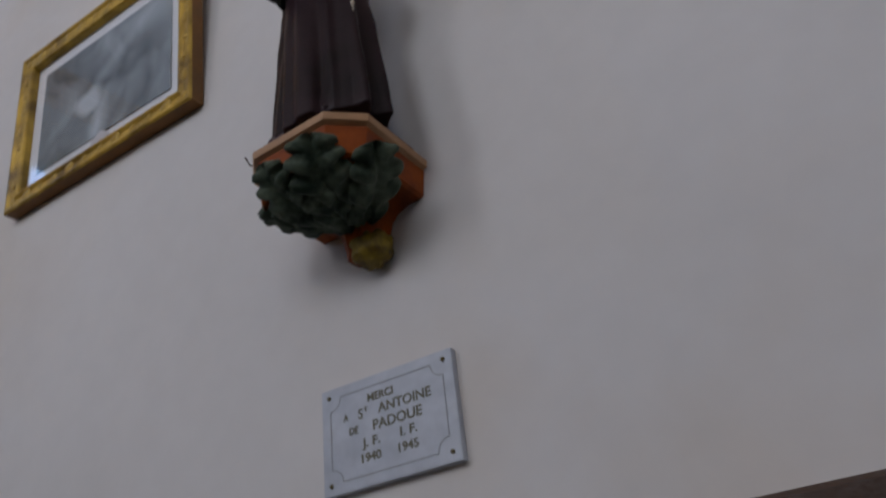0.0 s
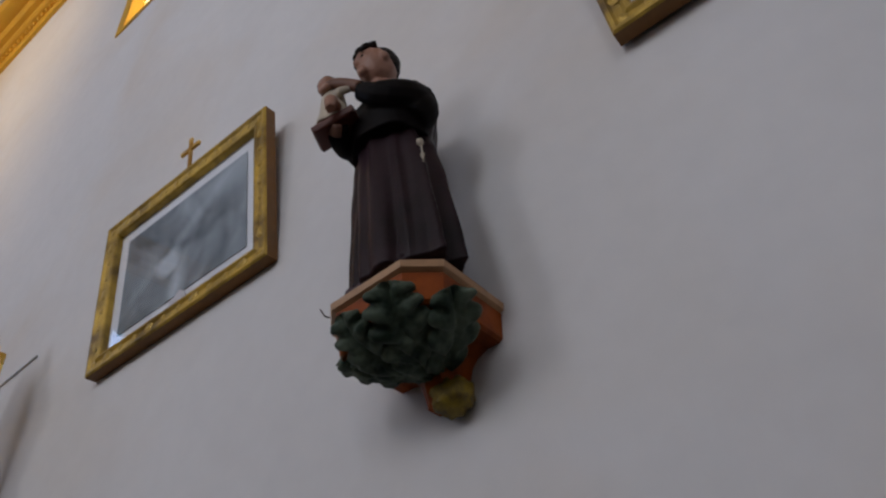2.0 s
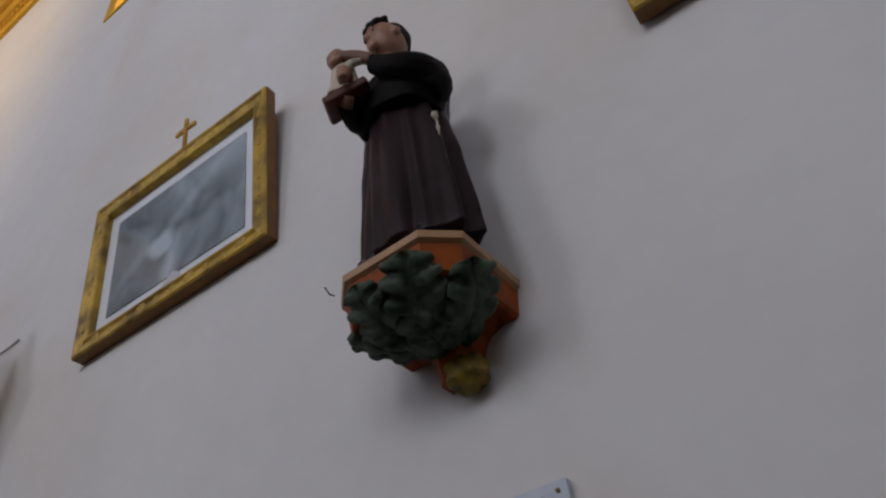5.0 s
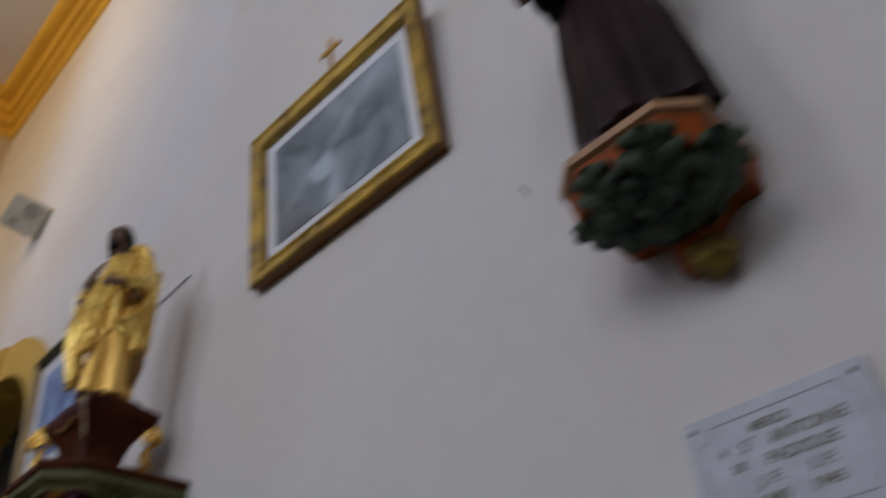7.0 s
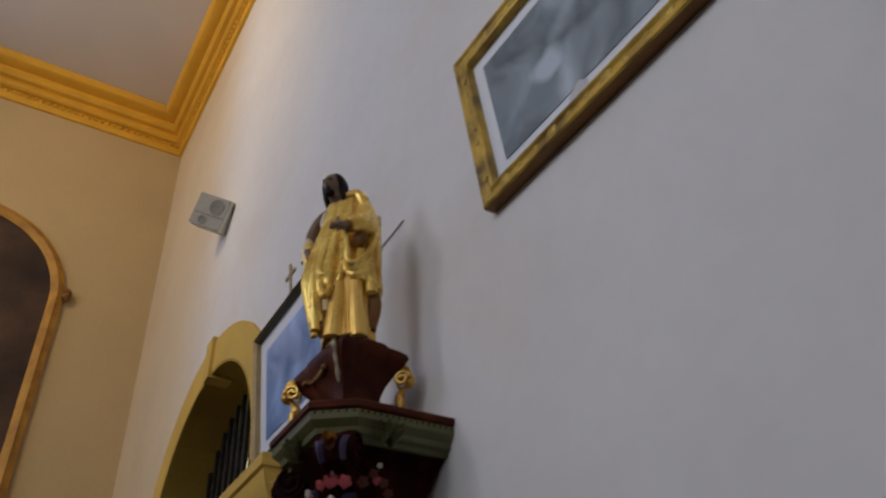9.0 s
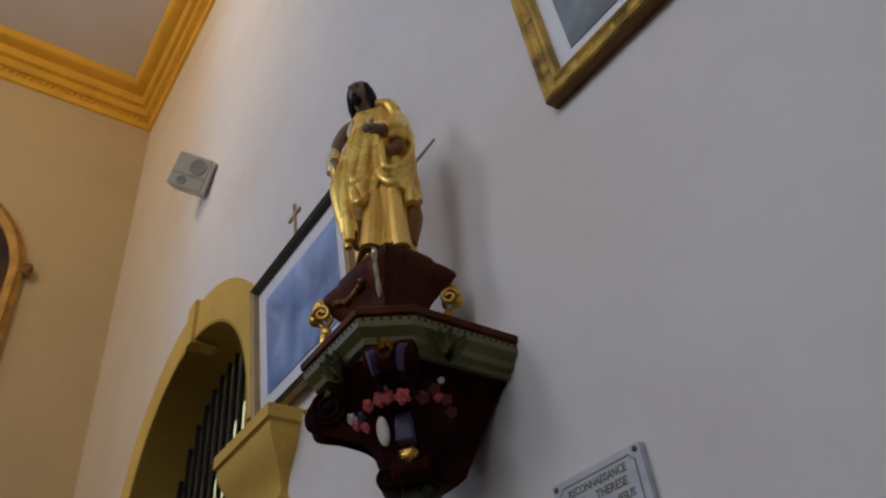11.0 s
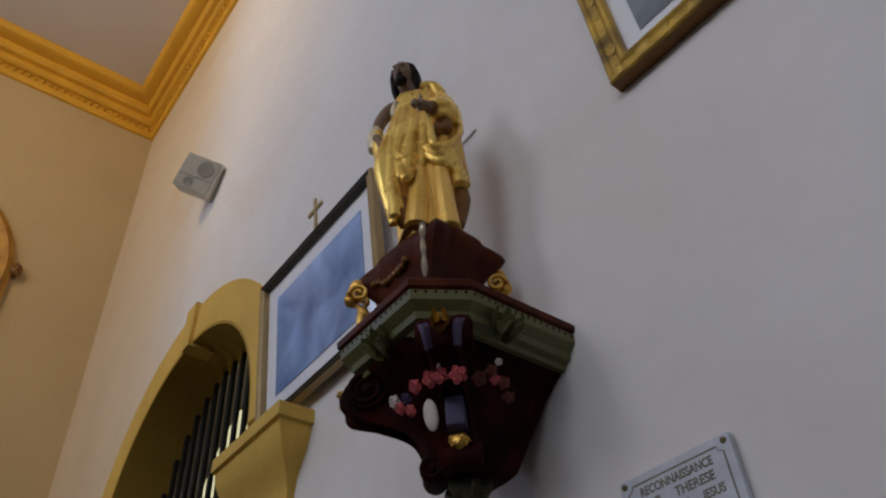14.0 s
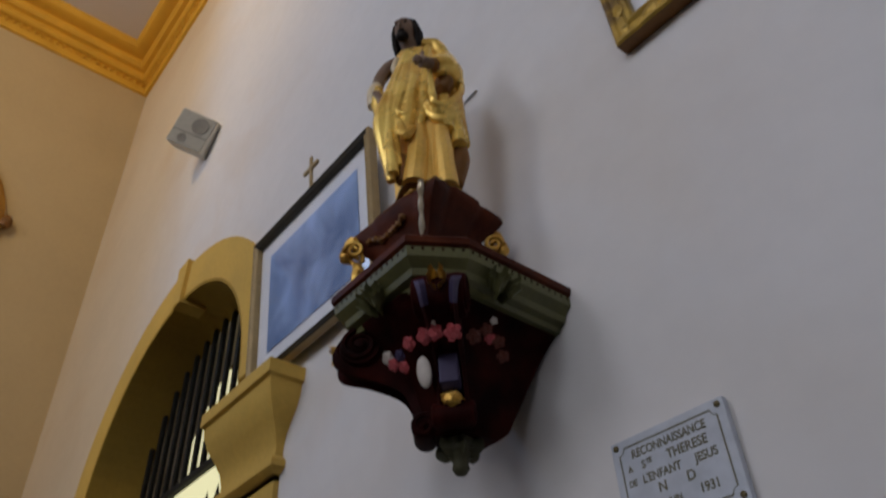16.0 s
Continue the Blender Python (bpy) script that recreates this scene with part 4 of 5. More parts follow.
    # left arm under the book
    tube(smooth_path([(cx - 0.085, cy - 0.03, 3.13), (cx - 0.085, cy - 0.08, 3.076), (cx - 0.066, cy - 0.130, 3.062), (cx - 0.040, cy - 0.155, 3.072)]), 0.025, 12, bm, 7)
    tube([(cx - 0.058, cy - 0.150, 3.05), (cx - 0.035, cy - 0.165, 3.058)], [0.018, 0.013], 8, bm, 8)
    # end of the cord with its knots
    tube(smooth_path([(cx + 0.116, cy - 0.050, 2.968), (cx + 0.121, cy - 0.052, 2.93), (cx + 0.122, cy - 0.054, 2.885)]), 0.003, 6, bm, 2)
    blob((cx + 0.118, cy - 0.052, 2.962), (0.009, 0.009, 0.012), bm, 2, 0.4, sub=2)
    blob((cx + 0.122, cy - 0.054, 2.912), (0.006, 0.006, 0.009), bm, 2, 0.3, sub=2)
    # neck and head, turned towards the child
    hx, hy, hz = cx + 0.012, cy - 0.062, 3.354
    tube([(cx, cy - 0.02, 3.18), (hx, hy + 0.015, 3.29)], [0.042, 0.036], 10, bm, 1)
    turn = Euler((radians(6), radians(-4), radians(-24))).to_matrix()
    blob((hx, hy, hz), (0.049, 0.056, 0.070), bm, 1, 0.05, rot=turn)
    for q, s in (((0, -0.058, -0.008), (0.009, 0.013, 0.015)), ((0, -0.049, -0.044), (0.017, 0.012, 0.012)), ((0, -0.048, 0.022), (0.030, 0.011, 0.008)), ((0, -0.053, -0.029), (0.014, 0.008, 0.006)), ((0.05, 0.0, -0.01), (0.01, 0.014, 0.018)), ((-0.05, 0.0, -0.01), (0.01, 0.014, 0.018))):
        blob(Vector((hx, hy, hz)) + turn @ Vector(q), s, bm, 1, sub=2, rot=turn)
    blob(Vector((hx, hy, hz)) + turn @ Vector((0, 0.020, 0.017)), (0.051, 0.050, 0.058), bm, 3, 0.06, rot=turn)
    for k in range(6):
        a = radians(205 + k * 26)
        blob(Vector((hx, hy, hz)) + turn @ Vector((0.041 * math.cos(a), 0.047 * math.sin(a), 0.049)), (0.015, 0.011, 0.013), bm, 3, 0.2, sub=2)
    for sx in (-1, 1):
        blob(Vector((hx, hy, hz)) + turn @ Vector((sx * 0.020, -0.050, 0.020)), (0.013, 0.005, 0.004), bm, 3, sub=2, rot=turn)
        blob(Vector((hx, hy, hz)) + turn @ Vector((sx * 0.020, -0.050, 0.006)), (0.008, 0.005, 0.004), bm, 6, sub=2, rot=turn)
    # book and child
    bx, by, bz = cx - 0.056, cy - 0.146, 3.078
    t2 = Matrix.Translation((bx, by, bz)) @ Euler((radians(14), radians(-24), radians(24))).to_matrix().to_4x4()
    b2 = box(-0.058, 0.058, -0.042, 0.042, -0.011, 0.011, 0.003)
    for v in b2.verts:
        v.co = t2 @ v.co
    me = bpy.data.meshes.new("tmp")
    for f in b2.faces:
        f.material_index = 4
    b2.to_mesh(me)
    b2.free()
    bm.from_mesh(me)
    bpy.data.meshes.remove(me)

    def child_folds(th, t):
        return 0.09 * math.sin(6 * th + t) * (1 - t)
    robe((bx - 0.010, by + 0.002), bz + 0.010, bz + 0.165, [(0, 0.050, 0.044), (0.4, 0.038, 0.034), (0.75, 0.034, 0.030), (0.92, 0.027, 0.024), (1, 0.012, 0.012)], child_folds, 32, 14, bm, 2, lean=(-0.010, 0.004))
    blob((bx - 0.030, by + 0.000, bz + 0.196), (0.027, 0.030, 0.033), bm, 1, 0.05)
    blob((bx - 0.034, by + 0.006, bz + 0.207), (0.030, 0.032, 0.030), bm, 6, 0.15)
    tube([(bx + 0.012, by - 0.012, bz + 0.118), (bx + 0.035, by - 0.02, bz + 0.10), (bx + 0.055, by + 0.0, bz + 0.115)], [0.013, 0.012, 0.009], 8, bm, 2)
    tube([(bx + 0.02, by - 0.03, bz + 0.035), (bx + 0.035, by - 0.055, bz + 0.025), (bx + 0.038, by - 0.06, bz - 0.01)], [0.022, 0.018, 0.012], 8, bm, 1)
    ob = fuse(bm, "statue", [habit, skin, cream, hair, red_book, plum, wood_dark, habit_black, habit_sleeve, habit_dust], 0.0036, 2)
    ob.location = (-0.004, 0, -0.014)
    return tagged(ob, "painted statue in a dark brown habit holding a book and child", "statue")


friar()

# ---------------------------------------------------------------- the large carved bracket
B2 = (-2.848, WALL, 0)
br2 = thing("wall_bracket", B2, "large oxblood and green carved bracket with scrolls and rose garland", "bracket")
H2, D2, C2, L2 = 0.216, 0.436, 0.072, 1.65
part("shelf", stepped([(plinth_outline(H2, D2, C2, -0.012, L2), 2.572), (plinth_outline(H2, D2, C2, 0.002, L2), 2.580), (plinth_outline(H2, D2, C2, 0.004, L2), 2.596), (plinth_outline(H2, D2, C2, -0.004, L2), 2.604)]), lacquer, br2, "dark red moulded shelf edge")
part("cornice_moulding", stepped([(plinth_outline(H2, D2, C2, -0.050, L2), 2.496), (plinth_outline(H2, D2, C2, -0.046, L2), 2.508), (plinth_outline(H2, D2, C2, -0.030, L2), 2.514), (plinth_outline(H2, D2, C2, -0.026, L2), 2.530), (plinth_outline(H2, D2, C2, -0.006, L2), 2.548), (plinth_outline(H2, D2, C2, -0.004, L2), 2.572)]), sage, br2, "sage green moulding")
beads = bmesh.new()
pts = plinth_outline(H2, D2, C2, -0.008, L2)
for a, b in zip(pts[:-1], pts[1:]):
    n = max(2, int(math.dist(a, b) / 0.019))
    for k in range(n):
        u = (k + 0.5) / n
        blob((a[0] + (b[0] - a[0]) * u, a[1] + (b[1] - a[1]) * u, 2.567), (0.006, 0.006, 0.006), beads, sub=1)
part("bead_row", beads, oxblood, br2)


def ring8(half_x, y_back, y_front, cut):
    return [(-half_x, y_back), (-half_x, y_front + cut), (-half_x + cut, y_front), (half_x - cut, y_front), (half_x, y_front + cut), (half_x, y_back)]


part("core", stepped([(ring8(0.048, -0.120, -0.242, 0.030), 2.240), (ring8(0.062, -0.100, -0.256, 0.036), 2.258), (ring8(0.070, -0.080, -0.268, 0.042), 2.300), (ring8(0.074, -0.056, -0.284, 0.046), 2.345), (ring8(0.084, -0.034, -0.312, 0.050), 2.392), (ring8(0.098, -0.014, -0.352, 0.060), 2.440), (ring8(0.128, -0.004, -0.386, 0.074), 2.478), (ring8(0.156, 0.0, -0.398, 0.082), 2.499)]), oxblood, br2, smooth=True)
AXIS = -0.190


def console(m, panelled):
    """A corner scroll: broad roll on top, channelled tongue, narrow roll below."""
    part("volute", volute(0.050, 0.100, 2.0, None, m @ Matrix.Translation((0, -0.212, 2.470))), oxblood, br2, "oxblood volute scroll", True)
    path = smooth_path([(0, -0.254, 2.499), (0, -0.266, 2.470), (0, -0.250, 2.434), (0, -0.180, 2.410), (0, -0.108, 2.370), (0, -0.082, 2.312), (0, -0.074, 2.262)])
    rings = []
    for i, p in enumerate(path):
        u = i / (len(path) - 1)
        w = 0.052 - 0.010 * math.sin(u * math.pi) - 0.016 * u
        rings.append([m @ (p + Vector((x * w, y, z))) for x, y, z in ((-1, 0.0, -0.010), (-0.78, -0.012, -0.018), (-0.55, 0.0, -0.006), (0, -0.005, -0.010), (0.55, 0.0, -0.006), (0.78, -0.012, -0.018), (1, 0.0, -0.010), (1, 0.07, 0.03), (-1, 0.07, 0.03))])
    tongue = part("tongue", skin_rings(rings, mi=lambda i, j: 1 if (j in (0, 1, 4, 5) and i < 12) or (j in (2, 3) and i > 22) else 0), [oxblood, violet if panelled else oxblood], br2, "oxblood tongue with violet channel", True)
    part("lower_scroll", volute(0.028, 0.074, 1.8, None, m @ Matrix.Translation((0, -0.072, 2.264))), oxblood, br2, smooth=True)
    part("gilt_leaf", acanthus(0.060, 0.042, 0.006, None, m @ pose(0, -0.262, 2.500, 186, 0, 0)), gold, br2, "small gilded leaf", True)
    if not panelled:
        return
    part("violet_panel", box(-0.021, 0.021, -0.138, -0.080, 2.310, 2.378, 0.005), violet, tongue, "violet blue panel", at=m)
    part("gilt_boss", blob((0.0, -0.100, 2.292), (0.022, 0.012, 0.015), rough=0.6), gold, tongue, "gilded boss", True, at=m)


for ang in (-43, 43):
    console(pose(0, AXIS, 0, 0, 0, ang), ang > 0)
med = blob((0, 0, 0), (0.018, 0.009, 0.036))
part("medallion", med, ivory, br2, "ivory oval medallion", True, at=pose(0.040, -0.312, 2.350, 14, 0, 18))
# most roses on the right are dark red: that side's shade is painted in
for x, y, z, r, m in ((0.066, -0.350, 2.404, 0.021, rose_pink), (0.100, -0.352, 2.394, 0.019, rose_pink), (0.140, -0.338, 2.378, 0.021, rose_pink), (0.014, -0.352, 2.412, 0.018, rose_pink), (-0.022, -0.350, 2.400, 0.015, violet),
                      (0.104, -0.362, 2.410, 0.009, ivory), (-0.062, -0.352, 2.412, 0.018, ivory), (-0.045, -0.350, 2.388, 0.016, rose_pink), (-0.018, -0.342, 2.372, 0.015, rose_pink), (0.172, -0.290, 2.380, 0.018, red_book),
                      (0.182, -0.262, 2.402, 0.015, red_book), (0.178, -0.250, 2.386, 0.013, rose_pink), (0.188, -0.236, 2.378, 0.015, red_book), (0.176, -0.216, 2.356, 0.015, red_book), (0.192, -0.248, 2.424, 0.009, ivory)):
    part("rose", rose(r * 0.90, pose(x + (0.022 if y < -0.33 else 0.0), y + 0.006, z, 35, 0, max(0, x) * 300)), m, br2, smooth=True, angle=60)
for x, y, z, a in ((-0.020, -0.412, 2.540, -20), (0.010, -0.412, 2.535, 20), (0.205, -0.235, 2.535, 70), (0.205, -0.205, 2.535, 110)):
    part("green_leaf", acanthus(0.050, 0.050, 0.012, None, pose(x, y, z, 165, 0, a)), sage, br2, smooth=True, angle=70)
# the bracket's green darkened: shade under the bracket is put into the colour
finial_shaded = mat("shaded green paint", (0.055, 0.052, 0.026), 0.55, vary=0.12, scale=12, spec=0.2)
fin = lathe([(0.004, 2.164), (0.012, 2.167), (0.019, 2.178), (0.016, 2.190), (0.024, 2.203), (0.030, 2.218), (0.034, 2.250)], 16, None, (0, AXIS, 0))
finial = part("finial", fin, finial_shaded, br2, "green leafy finial", True, angle=60)
for k in range(6):
    part("finial_leaf", acanthus(0.042, 0.036, 0.010, None, pose(0, AXIS, 2.200, 0, 0, 60 * k) @ pose(0, -0.018, 0, 10, 0, 0)), finial_shaded, finial, smooth=True, angle=60)

# ---------------------------------------------------------------- stool of the gilded statue
PX, PY, PZ = -2.908, 1.154, 2.604
stool = thing("pedestal", (PX, PY, PZ), "oxblood wooden pedestal, flaring to a scalloped top, on gilded scroll feet", "pedestal", rot=(0, 0, 5))
rings = []
for hx, hy, z, tip in ((0.084, 0.072, 0.0, 0.0), (0.090, 0.078, 0.012, 0.0), (0.086, 0.074, 0.028, 0.0), (0.078, 0.066, 0.044, 0.0), (0.078, 0.066, 0.090, 0.0), (0.088, 0.072, 0.130, 0.1), (0.104, 0.082, 0.168, 0.25), (0.124, 0.096, 0.200, 0.5), (0.142, 0.108, 0.226, 0.8),
                       (0.158, 0.117, 0.246, 1.0), (0.169, 0.120, 0.262, 1.1), (0.167, 0.118, 0.276, 1.0), (0.150, 0.110, 0.284, 0.8), (0.120, 0.090, 0.289, 0.3)):
    ring = []
    for j in range(112):
        a = 2 * math.pi * j / 112
        c, q = math.cos(a), math.sin(a)
        sq = 1 / max(abs(c), abs(q))
        k = abs(math.sin(2 * a))
        rr = (1 + (sq - 1) * 0.86) * (1 + tip * (0.07 * k ** 6 - 0.045 * math.exp(-((k - 0.80) / 0.10) ** 2) + 0.0))
        ring.append((hx * rr * c, hy * rr * q, z - tip * 0.018 * k ** 6))
    rings.append(ring)
part("body", skin_rings(rings), lacquer, stool, smooth=True, angle=50)
for k in range(4):
    m = pose(0, 0, 0, 0, 0, 90 * k + 45)
    if k == 3:
        path = smooth_path([m @ Vector((r, 0, z)) for r, z in ((0.104, 0.155), (0.130, 0.190), (0.152, 0.216), (0.176, 0.242), (0.190, 0.262))])
        part("gilt_strip", tube(path, [0.006 + 0.004 * abs(math.sin(i * 0.42)) for i in range(len(path))], 8), silvered, stool, "silver-gilt corner strip", True)
        continue
    bm = bmesh.new()
    tube([m @ Vector(p) for p in smooth_path([(0.176, 0, 0.232), (0.204, 0, 0.215), (0.206, 0, 0.175), (0.180, 0, 0.150), (0.166, 0, 0.105), (0.176, 0, 0.060), (0.196, 0, 0.030), (0.186, 0, 0.012)], 5)], [0.012 + 0.005 * math.sin(i * 0.8) for i in range(36)], 8, bm)
    for sx in (-1, 1):
        coil = [m @ Vector((0.182 + (0.026 - 0.0011 * i) * math.cos(i * 0.5), sx * 0.020, 0.184 + (0.028 - 0.0012 * i) * math.sin(i * 0.5))) for i in range(20)]
        tube(coil, 0.0065, 6, bm)
        coil = [m @ Vector((0.186 + (0.022 - 0.0009 * i) * math.cos(i * 0.5), sx * 0.022, 0.036 + (0.026 - 0.0011 * i) * math.sin(i * 0.5))) for i in range(20)]
        tube(coil, 0.0065, 6, bm)
        blob(m @ Vector((0.176, sx * 0.018, 0.100)), (0.012, 0.012, 0.024), bm, rough=0.7, sub=2)
    part("foot", bm, gold, stool, "gilded scroll foot", True, angle=60)
for turned in (0, 90):
    q = [pose(0, 0, 0, 0, 0, turned) @ Vector((-0.100 + 0.145 * i / 6, -0.098 - 0.014 * abs(i - 3) / 3, 0.204 + 0.010 * abs(i - 3) / 3 + 0.006 * math.sin(i * 2.4))) for i in range(7)]
    part("gilt_trail", tube(smooth_path(q, 4), [0.005 + 0.003 * (i % 3) for i in range(25)], 6), gold_dark, stool, smooth=True)

# ---------------------------------------------------------------- gilded statue


def gilded():
    """The figure in its own axes: u across, w towards the nave, h up."""
    base, across, out = Vector((-2.845, 1.128, 0)), Vector((0.613, 0.79, 0)), Vector((0.79, -0.613, 0))
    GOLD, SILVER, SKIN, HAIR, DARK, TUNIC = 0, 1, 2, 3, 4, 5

    def at(u, w, h):
        return base + across * u + out * w + Vector((0, 0, h - w * (h - 1.53) / 1.515))

    def roll(points, radii, mi, n=10, steps=6, flat=1.0):
        path = smooth_path([at(*p) for p in points], steps)
        m = len(path) - 1
        k = len(radii) - 1
        rr = []
        for i in range(m + 1):
            x = i / m * k
            j = min(int(x), k - 1)
            rr.append(radii[j] + (radii[j + 1] - radii[j]) * (x - j))
        tube(path, rr, n, bm, mi, flat)
    bm = bmesh.new()
    # tunic: an oval column with hanging folds
    rings = []
    for z, mid, a, b in ((2.884, 0.0, 0.084, 0.074), (2.95, -0.002, 0.086, 0.076), (3.10, -0.008, 0.088, 0.078), (3.25, -0.012, 0.090, 0.078), (3.36, -0.014, 0.090, 0.074), (3.44, -0.016, 0.088, 0.066), (3.50, -0.018, 0.076, 0.056), (3.54, -0.030, 0.046, 0.044)):
        ring = []
        for j in range(80):
            th = 2 * math.pi * j / 80
            f = 1 + (0.05 * math.sin(8 * th + z * 3) + 0.03 * math.sin(15 * th + 1)) * (3.56 - z) / 0.6
            p = base + across * (mid + a * f * math.cos(th)) + out * (b * f * math.sin(th))
            ring.append((p.x, p.y, z))
        rings.append(ring)
    skin_rings(rings, bm, mi=TUNIC)
    # skirt of the tunic over both legs
    roll([(-0.034, 0.060, 3.27), (-0.028, 0.074, 3.12), (-0.040, 0.072, 2.965)], [0.022, 0.030, 0.034], TUNIC, 12)
    roll([(0.004, 0.058, 3.27), (0.002, 0.066, 3.10), (-0.004, 0.064, 2.955)], [0.014, 0.018, 0.022], TUNIC, 10)
    roll([(0.032, 0.056, 3.27), (0.036, 0.072, 3.12), (0.044, 0.070, 2.955)], [0.020, 0.028, 0.032], TUNIC, 12)
    # mantle across the breast: long folds from the neck to the knee of the far side
    for h0, u0, u1, u2, u3, h3, w, radii in ((3.530, -0.064, -0.104, -0.128, -0.100, 2.980, 0.076, (0.008, 0.014, 0.024, 0.012)), (3.555, -0.052, -0.094, -0.104, -0.094, 3.010, 0.090, (0.010, 0.009, 0.012, 0.016)), (3.560, -0.040, -0.070, -0.092, -0.080, 3.040, 0.084, (0.012, 0.022, 0.016, 0.010)), (3.570, -0.014, -0.040, -0.056, -0.058, 3.150, 0.086, (0.012, 0.020, 0.022, 0.014)), (3.578, 0.012, -0.004, -0.020, -0.030, 3.230, 0.078, (0.014, 0.018, 0.012, 0.008))):
        roll([(u0, w * 0.6, h0), (u1, w, 3.360), (u2, w + 0.006, 3.215), (u3, w - 0.004, h3)], radii, GOLD, 9)
    roll([(-0.112, 0.060, 3.30), (-0.104, 0.066, 3.14), (-0.094, 0.058, 2.985)], [0.012, 0.024, 0.014], GOLD, 9)
    roll([(-0.080, 0.104, 3.235), (-0.062, 0.112, 3.165), (-0.036, 0.100, 3.200)], [0.008, 0.016, 0.008], GOLD, 8)
    roll([(-0.092, 0.098, 3.300), (-0.066, 0.108, 3.255), (-0.030, 0.098, 3.300)], [0.005, 0.010, 0.005], GOLD, 8)
    # lining under its hem, the shade on it put into a dark colour
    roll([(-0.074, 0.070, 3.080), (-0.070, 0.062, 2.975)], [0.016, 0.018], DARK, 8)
    # mantle over the near shoulder, hanging to a hem with its dark lining below
    roll([(-0.010, 0.034, 3.590), (0.038, 0.028, 3.580), (0.062, 0.020, 3.500), (0.082, 0.018, 3.415)], [0.020, 0.026, 0.028, 0.029], GOLD, 14)
    for u0, u1, u2, w, h2, r in ((0.090, 0.088, 0.094, 0.014, 3.120, 0.024), (0.078, 0.076, 0.086, 0.046, 3.125, 0.020), (0.056, 0.052, 0.056, 0.066, 3.190, 0.017), (0.094, 0.090, 0.088, -0.024, 3.090, 0.022)):
        roll([(u0, w, 3.440), (u1, w + 0.006, 3.280), (u2, w + 0.008, h2)], [r * 0.8, r, r * 1.1], GOLD, 10)
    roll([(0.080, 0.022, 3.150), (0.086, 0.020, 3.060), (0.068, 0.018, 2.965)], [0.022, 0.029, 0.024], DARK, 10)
    # loops of cloth below the sleeve
    roll([(0.002, 0.092, 3.300), (0.036, 0.098, 3.262), (0.088, 0.070, 3.290)], [0.014, 0.020, 0.016], GOLD, 10)
    roll([(0.000, 0.086, 3.262), (0.040, 0.090, 3.226), (0.090, 0.062, 3.250)], [0.012, 0.016, 0.014], GOLD, 10)
    # near arm: wide sleeve, dark pieces for shade inside it, wrist and reaching hand
    roll([(0.062, 0.026, 3.500), (0.072, 0.066, 3.440), (0.056, 0.108, 3.476), (0.022, 0.136, 3.488)], [0.036, 0.042, 0.036, 0.028], GOLD, 14)
    roll([(0.026, 0.134, 3.484), (0.016, 0.142, 3.486)], [0.023, 0.022], DARK, 12)
    roll([(0.012, 0.124, 3.455), (0.014, 0.124, 3.360), (0.022, 0.120, 3.302), (0.062, 0.108, 3.305), (0.098, 0.078, 3.350), (0.106, 0.050, 3.420)], [0.008, 0.012, 0.012, 0.012, 0.012, 0.010], GOLD, 9)
    blob(at(0.052, 0.084, 3.390), (0.032, 0.026, 0.040), bm, DARK, 0.1)
    roll([(0.028, 0.134, 3.486), (0.000, 0.150, 3.500), (-0.014, 0.158, 3.506)], [0.018, 0.016, 0.020], SKIN, 10)
    for u, w, h, r in ((-0.038, 0.170, 3.506, 0.0060), (-0.036, 0.172, 3.522, 0.0060), (-0.028, 0.172, 3.534, 0.0058), (-0.008, 0.164, 3.552, 0.0062), (-0.030, 0.162, 3.490, 0.0056)):
        roll([(-0.014, 0.158, 3.508), ((u - 0.014) / 2, w, (h + 3.514) / 2), (u, w, h)], [0.009, r * 1.15, r], SKIN, 7, 3)
    # far arm bare to the elbow, akimbo, with a silvered cuff and hanging sleeve
    roll([(-0.074, 0.010, 3.500), (-0.108, 0.014, 3.472), (-0.134, 0.022, 3.420), (-0.142, 0.030, 3.380)], [0.024, 0.022, 0.020, 0.018], SKIN, 10)
    roll([(-0.142, 0.030, 3.388), (-0.154, 0.034, 3.345), (-0.152, 0.036, 3.290)], [0.017, 0.020, 0.018], SILVER, 10)
    roll([(-0.142, 0.036, 3.370), (-0.136, 0.044, 3.300), (-0.138, 0.044, 3.225)], [0.016, 0.024, 0.008], GOLD, 10)
    roll([(-0.144, 0.050, 3.350), (-0.126, 0.066, 3.310), (-0.108, 0.072, 3.280)], [0.014, 0.014, 0.012], SKIN, 9)
    roll([(-0.082, 0.040, 3.520), (-0.090, 0.044, 3.470), (-0.082, 0.050, 3.430)], [0.010, 0.014, 0.010], SILVER, 9)
    # neck, head, beard and long hair
    roll([(-0.030, 0.020, 3.545), (-0.048, 0.042, 3.600), (-0.057, 0.052, 3.635)], [0.034, 0.027, 0.025], SKIN, 10)
    head = at(-0.055, 0.056, 3.662)
    turn = Euler((radians(16), radians(4), radians(30))).to_matrix()
    blob(head, (0.033, 0.042, 0.050), bm, SKIN, 0.03, rot=turn)
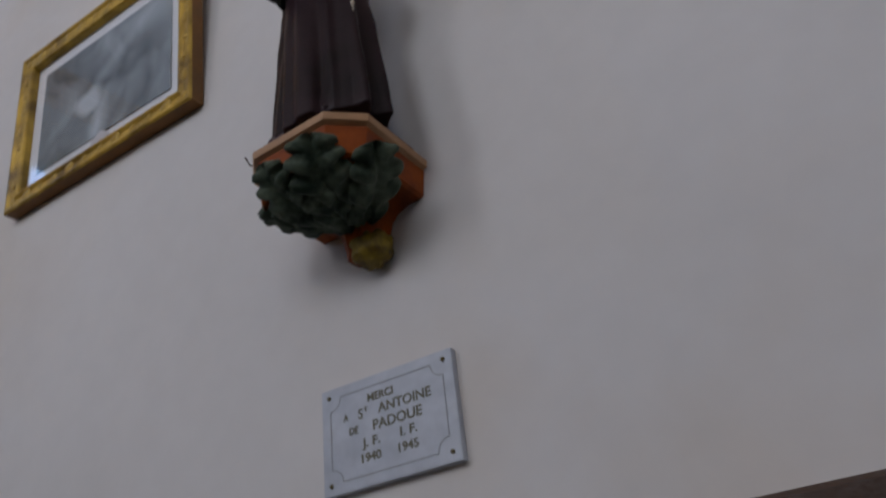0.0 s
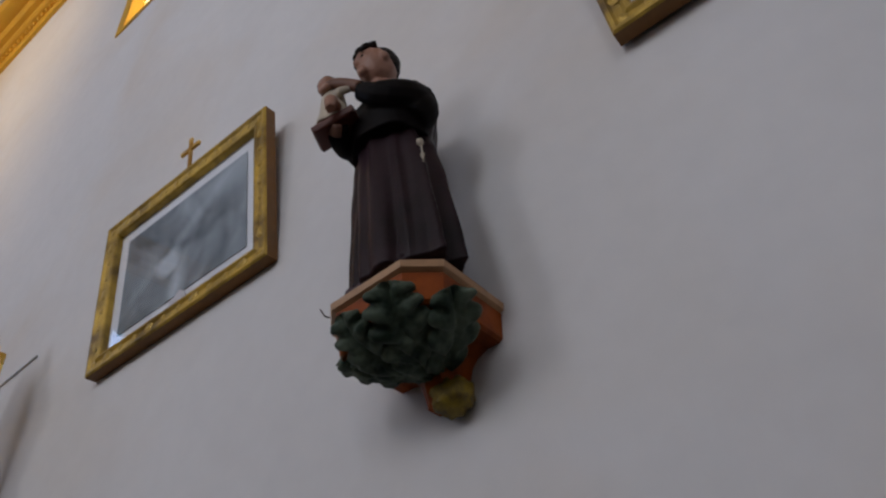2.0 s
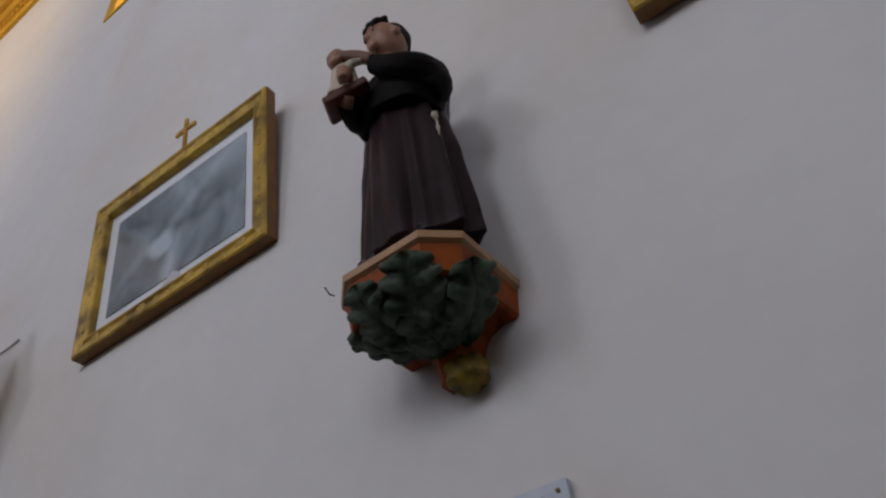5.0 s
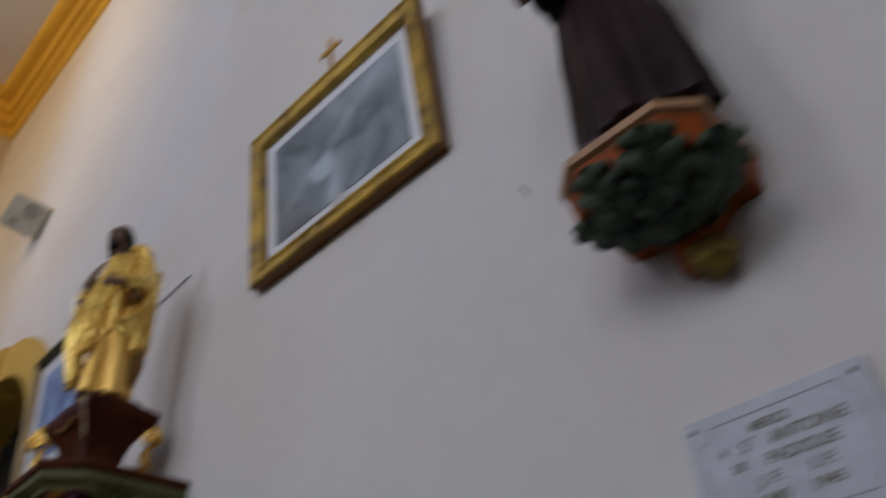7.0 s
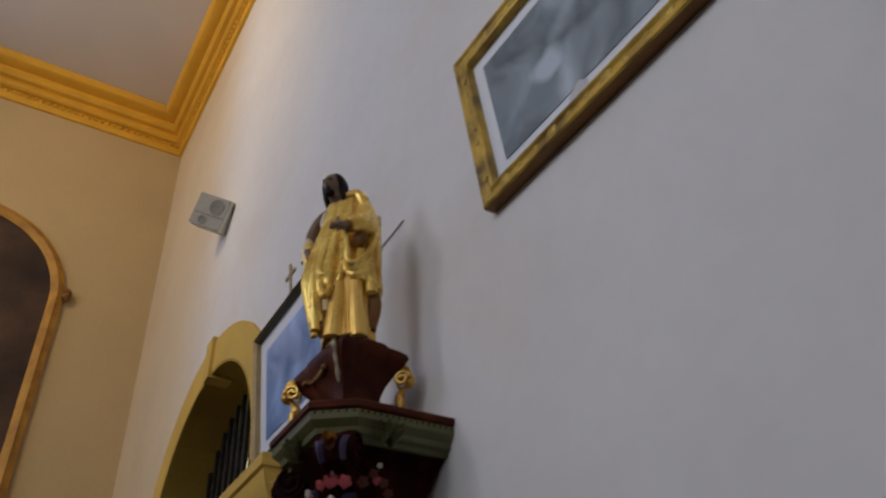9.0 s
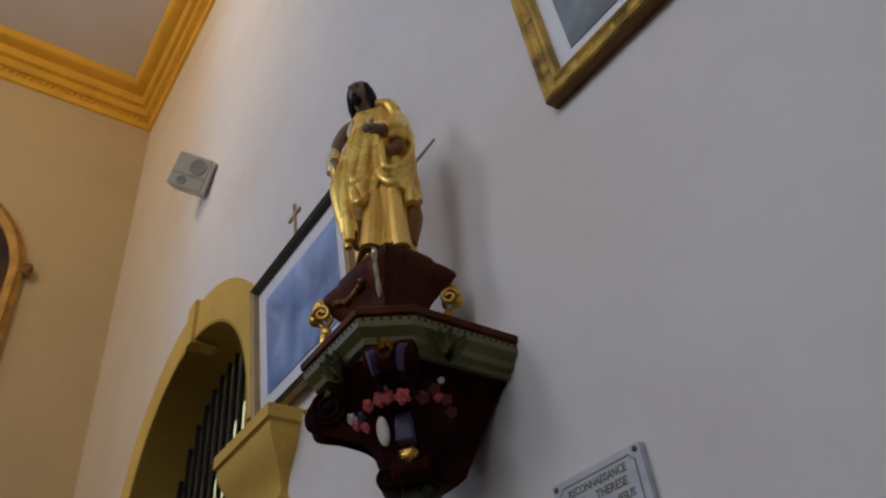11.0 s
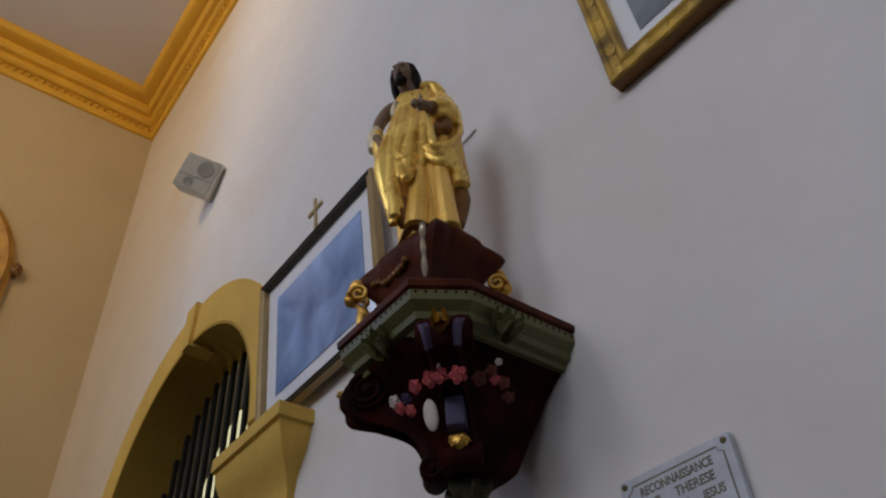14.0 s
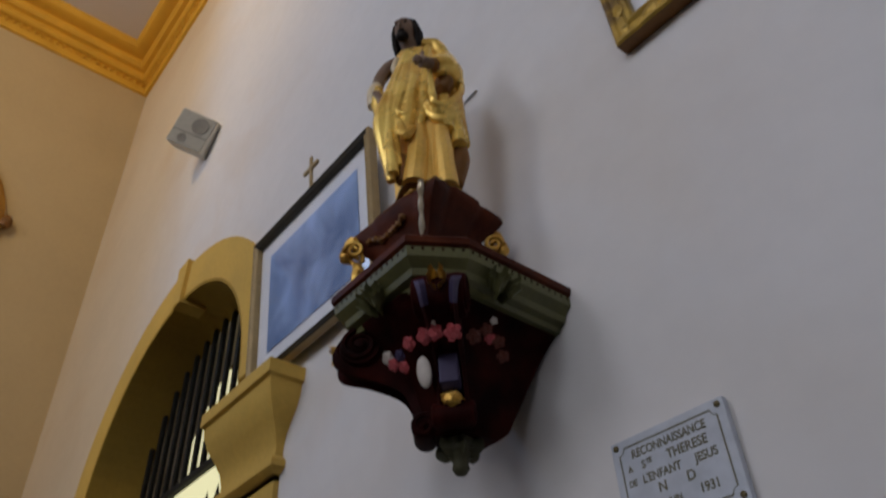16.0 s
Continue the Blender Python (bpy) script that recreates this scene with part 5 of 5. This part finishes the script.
    for q, size, m in (((0, -0.043, -0.002), (0.006, 0.010, 0.013), SKIN), ((0, -0.032, -0.040), (0.021, 0.016, 0.017), HAIR), ((0, -0.038, 0.017), (0.024, 0.007, 0.005), SKIN), ((0, -0.040, -0.020), (0.013, 0.006, 0.004), HAIR), ((-0.014, -0.038, 0.008), (0.006, 0.003, 0.003), HAIR), ((0.014, -0.038, 0.008), (0.006, 0.003, 0.003), HAIR),
                       ((0, 0.016, 0.012), (0.040, 0.038, 0.048), HAIR), ((0.0, 0.030, -0.026), (0.034, 0.022, 0.040), HAIR)):
        blob(head + turn @ Vector(q), size, bm, m, 0.10, sub=3, rot=turn)
    for sx in (-1, 1):
        for k in range(3):
            a = turn @ Vector((sx * 0.032, -0.006 + 0.014 * k, 0.030))
            b = turn @ Vector((sx * 0.039, 0.002 + 0.014 * k, -0.025))
            c = turn @ Vector((sx * (0.034 + 0.006 * k), 0.004 + 0.020 * k, -0.070 - 0.010 * (2 - k)))
            tube(smooth_path([head + a, head + b, head + c], 5), [0.007, 0.009, 0.011, 0.012, 0.011, 0.010, 0.011, 0.010, 0.008, 0.006, 0.004], 8, bm, HAIR)
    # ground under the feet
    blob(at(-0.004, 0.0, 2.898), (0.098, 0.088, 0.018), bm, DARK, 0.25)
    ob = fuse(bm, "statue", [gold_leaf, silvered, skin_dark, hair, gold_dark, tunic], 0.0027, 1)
    return tagged(ob, "gilded statue with dark hair and beard, one hand raised", "statue")


gilded()

# thin rod on the wall behind the gilded statue
rod = mesh_object("wall_rod", tube([(-3.30, WALL - 0.006, 3.548), (-2.86, WALL - 0.006, 3.560)], 0.0042, 8), metal_rod, True)
tagged(rod, "thin grey metal rod fixed flat along the wall", "rod")
# small bent nail beside the brown statue
nail = mesh_object("nail", tube([(-1.135, WALL, 2.79), (-1.135, WALL - 0.016, 2.785), (-1.140, WALL - 0.022, 2.80), (-1.148, WALL - 0.02, 2.812)], 0.0022, 6), wood_dark, True)
tagged(nail, "small rusty bent nail in the plaster", "nail")
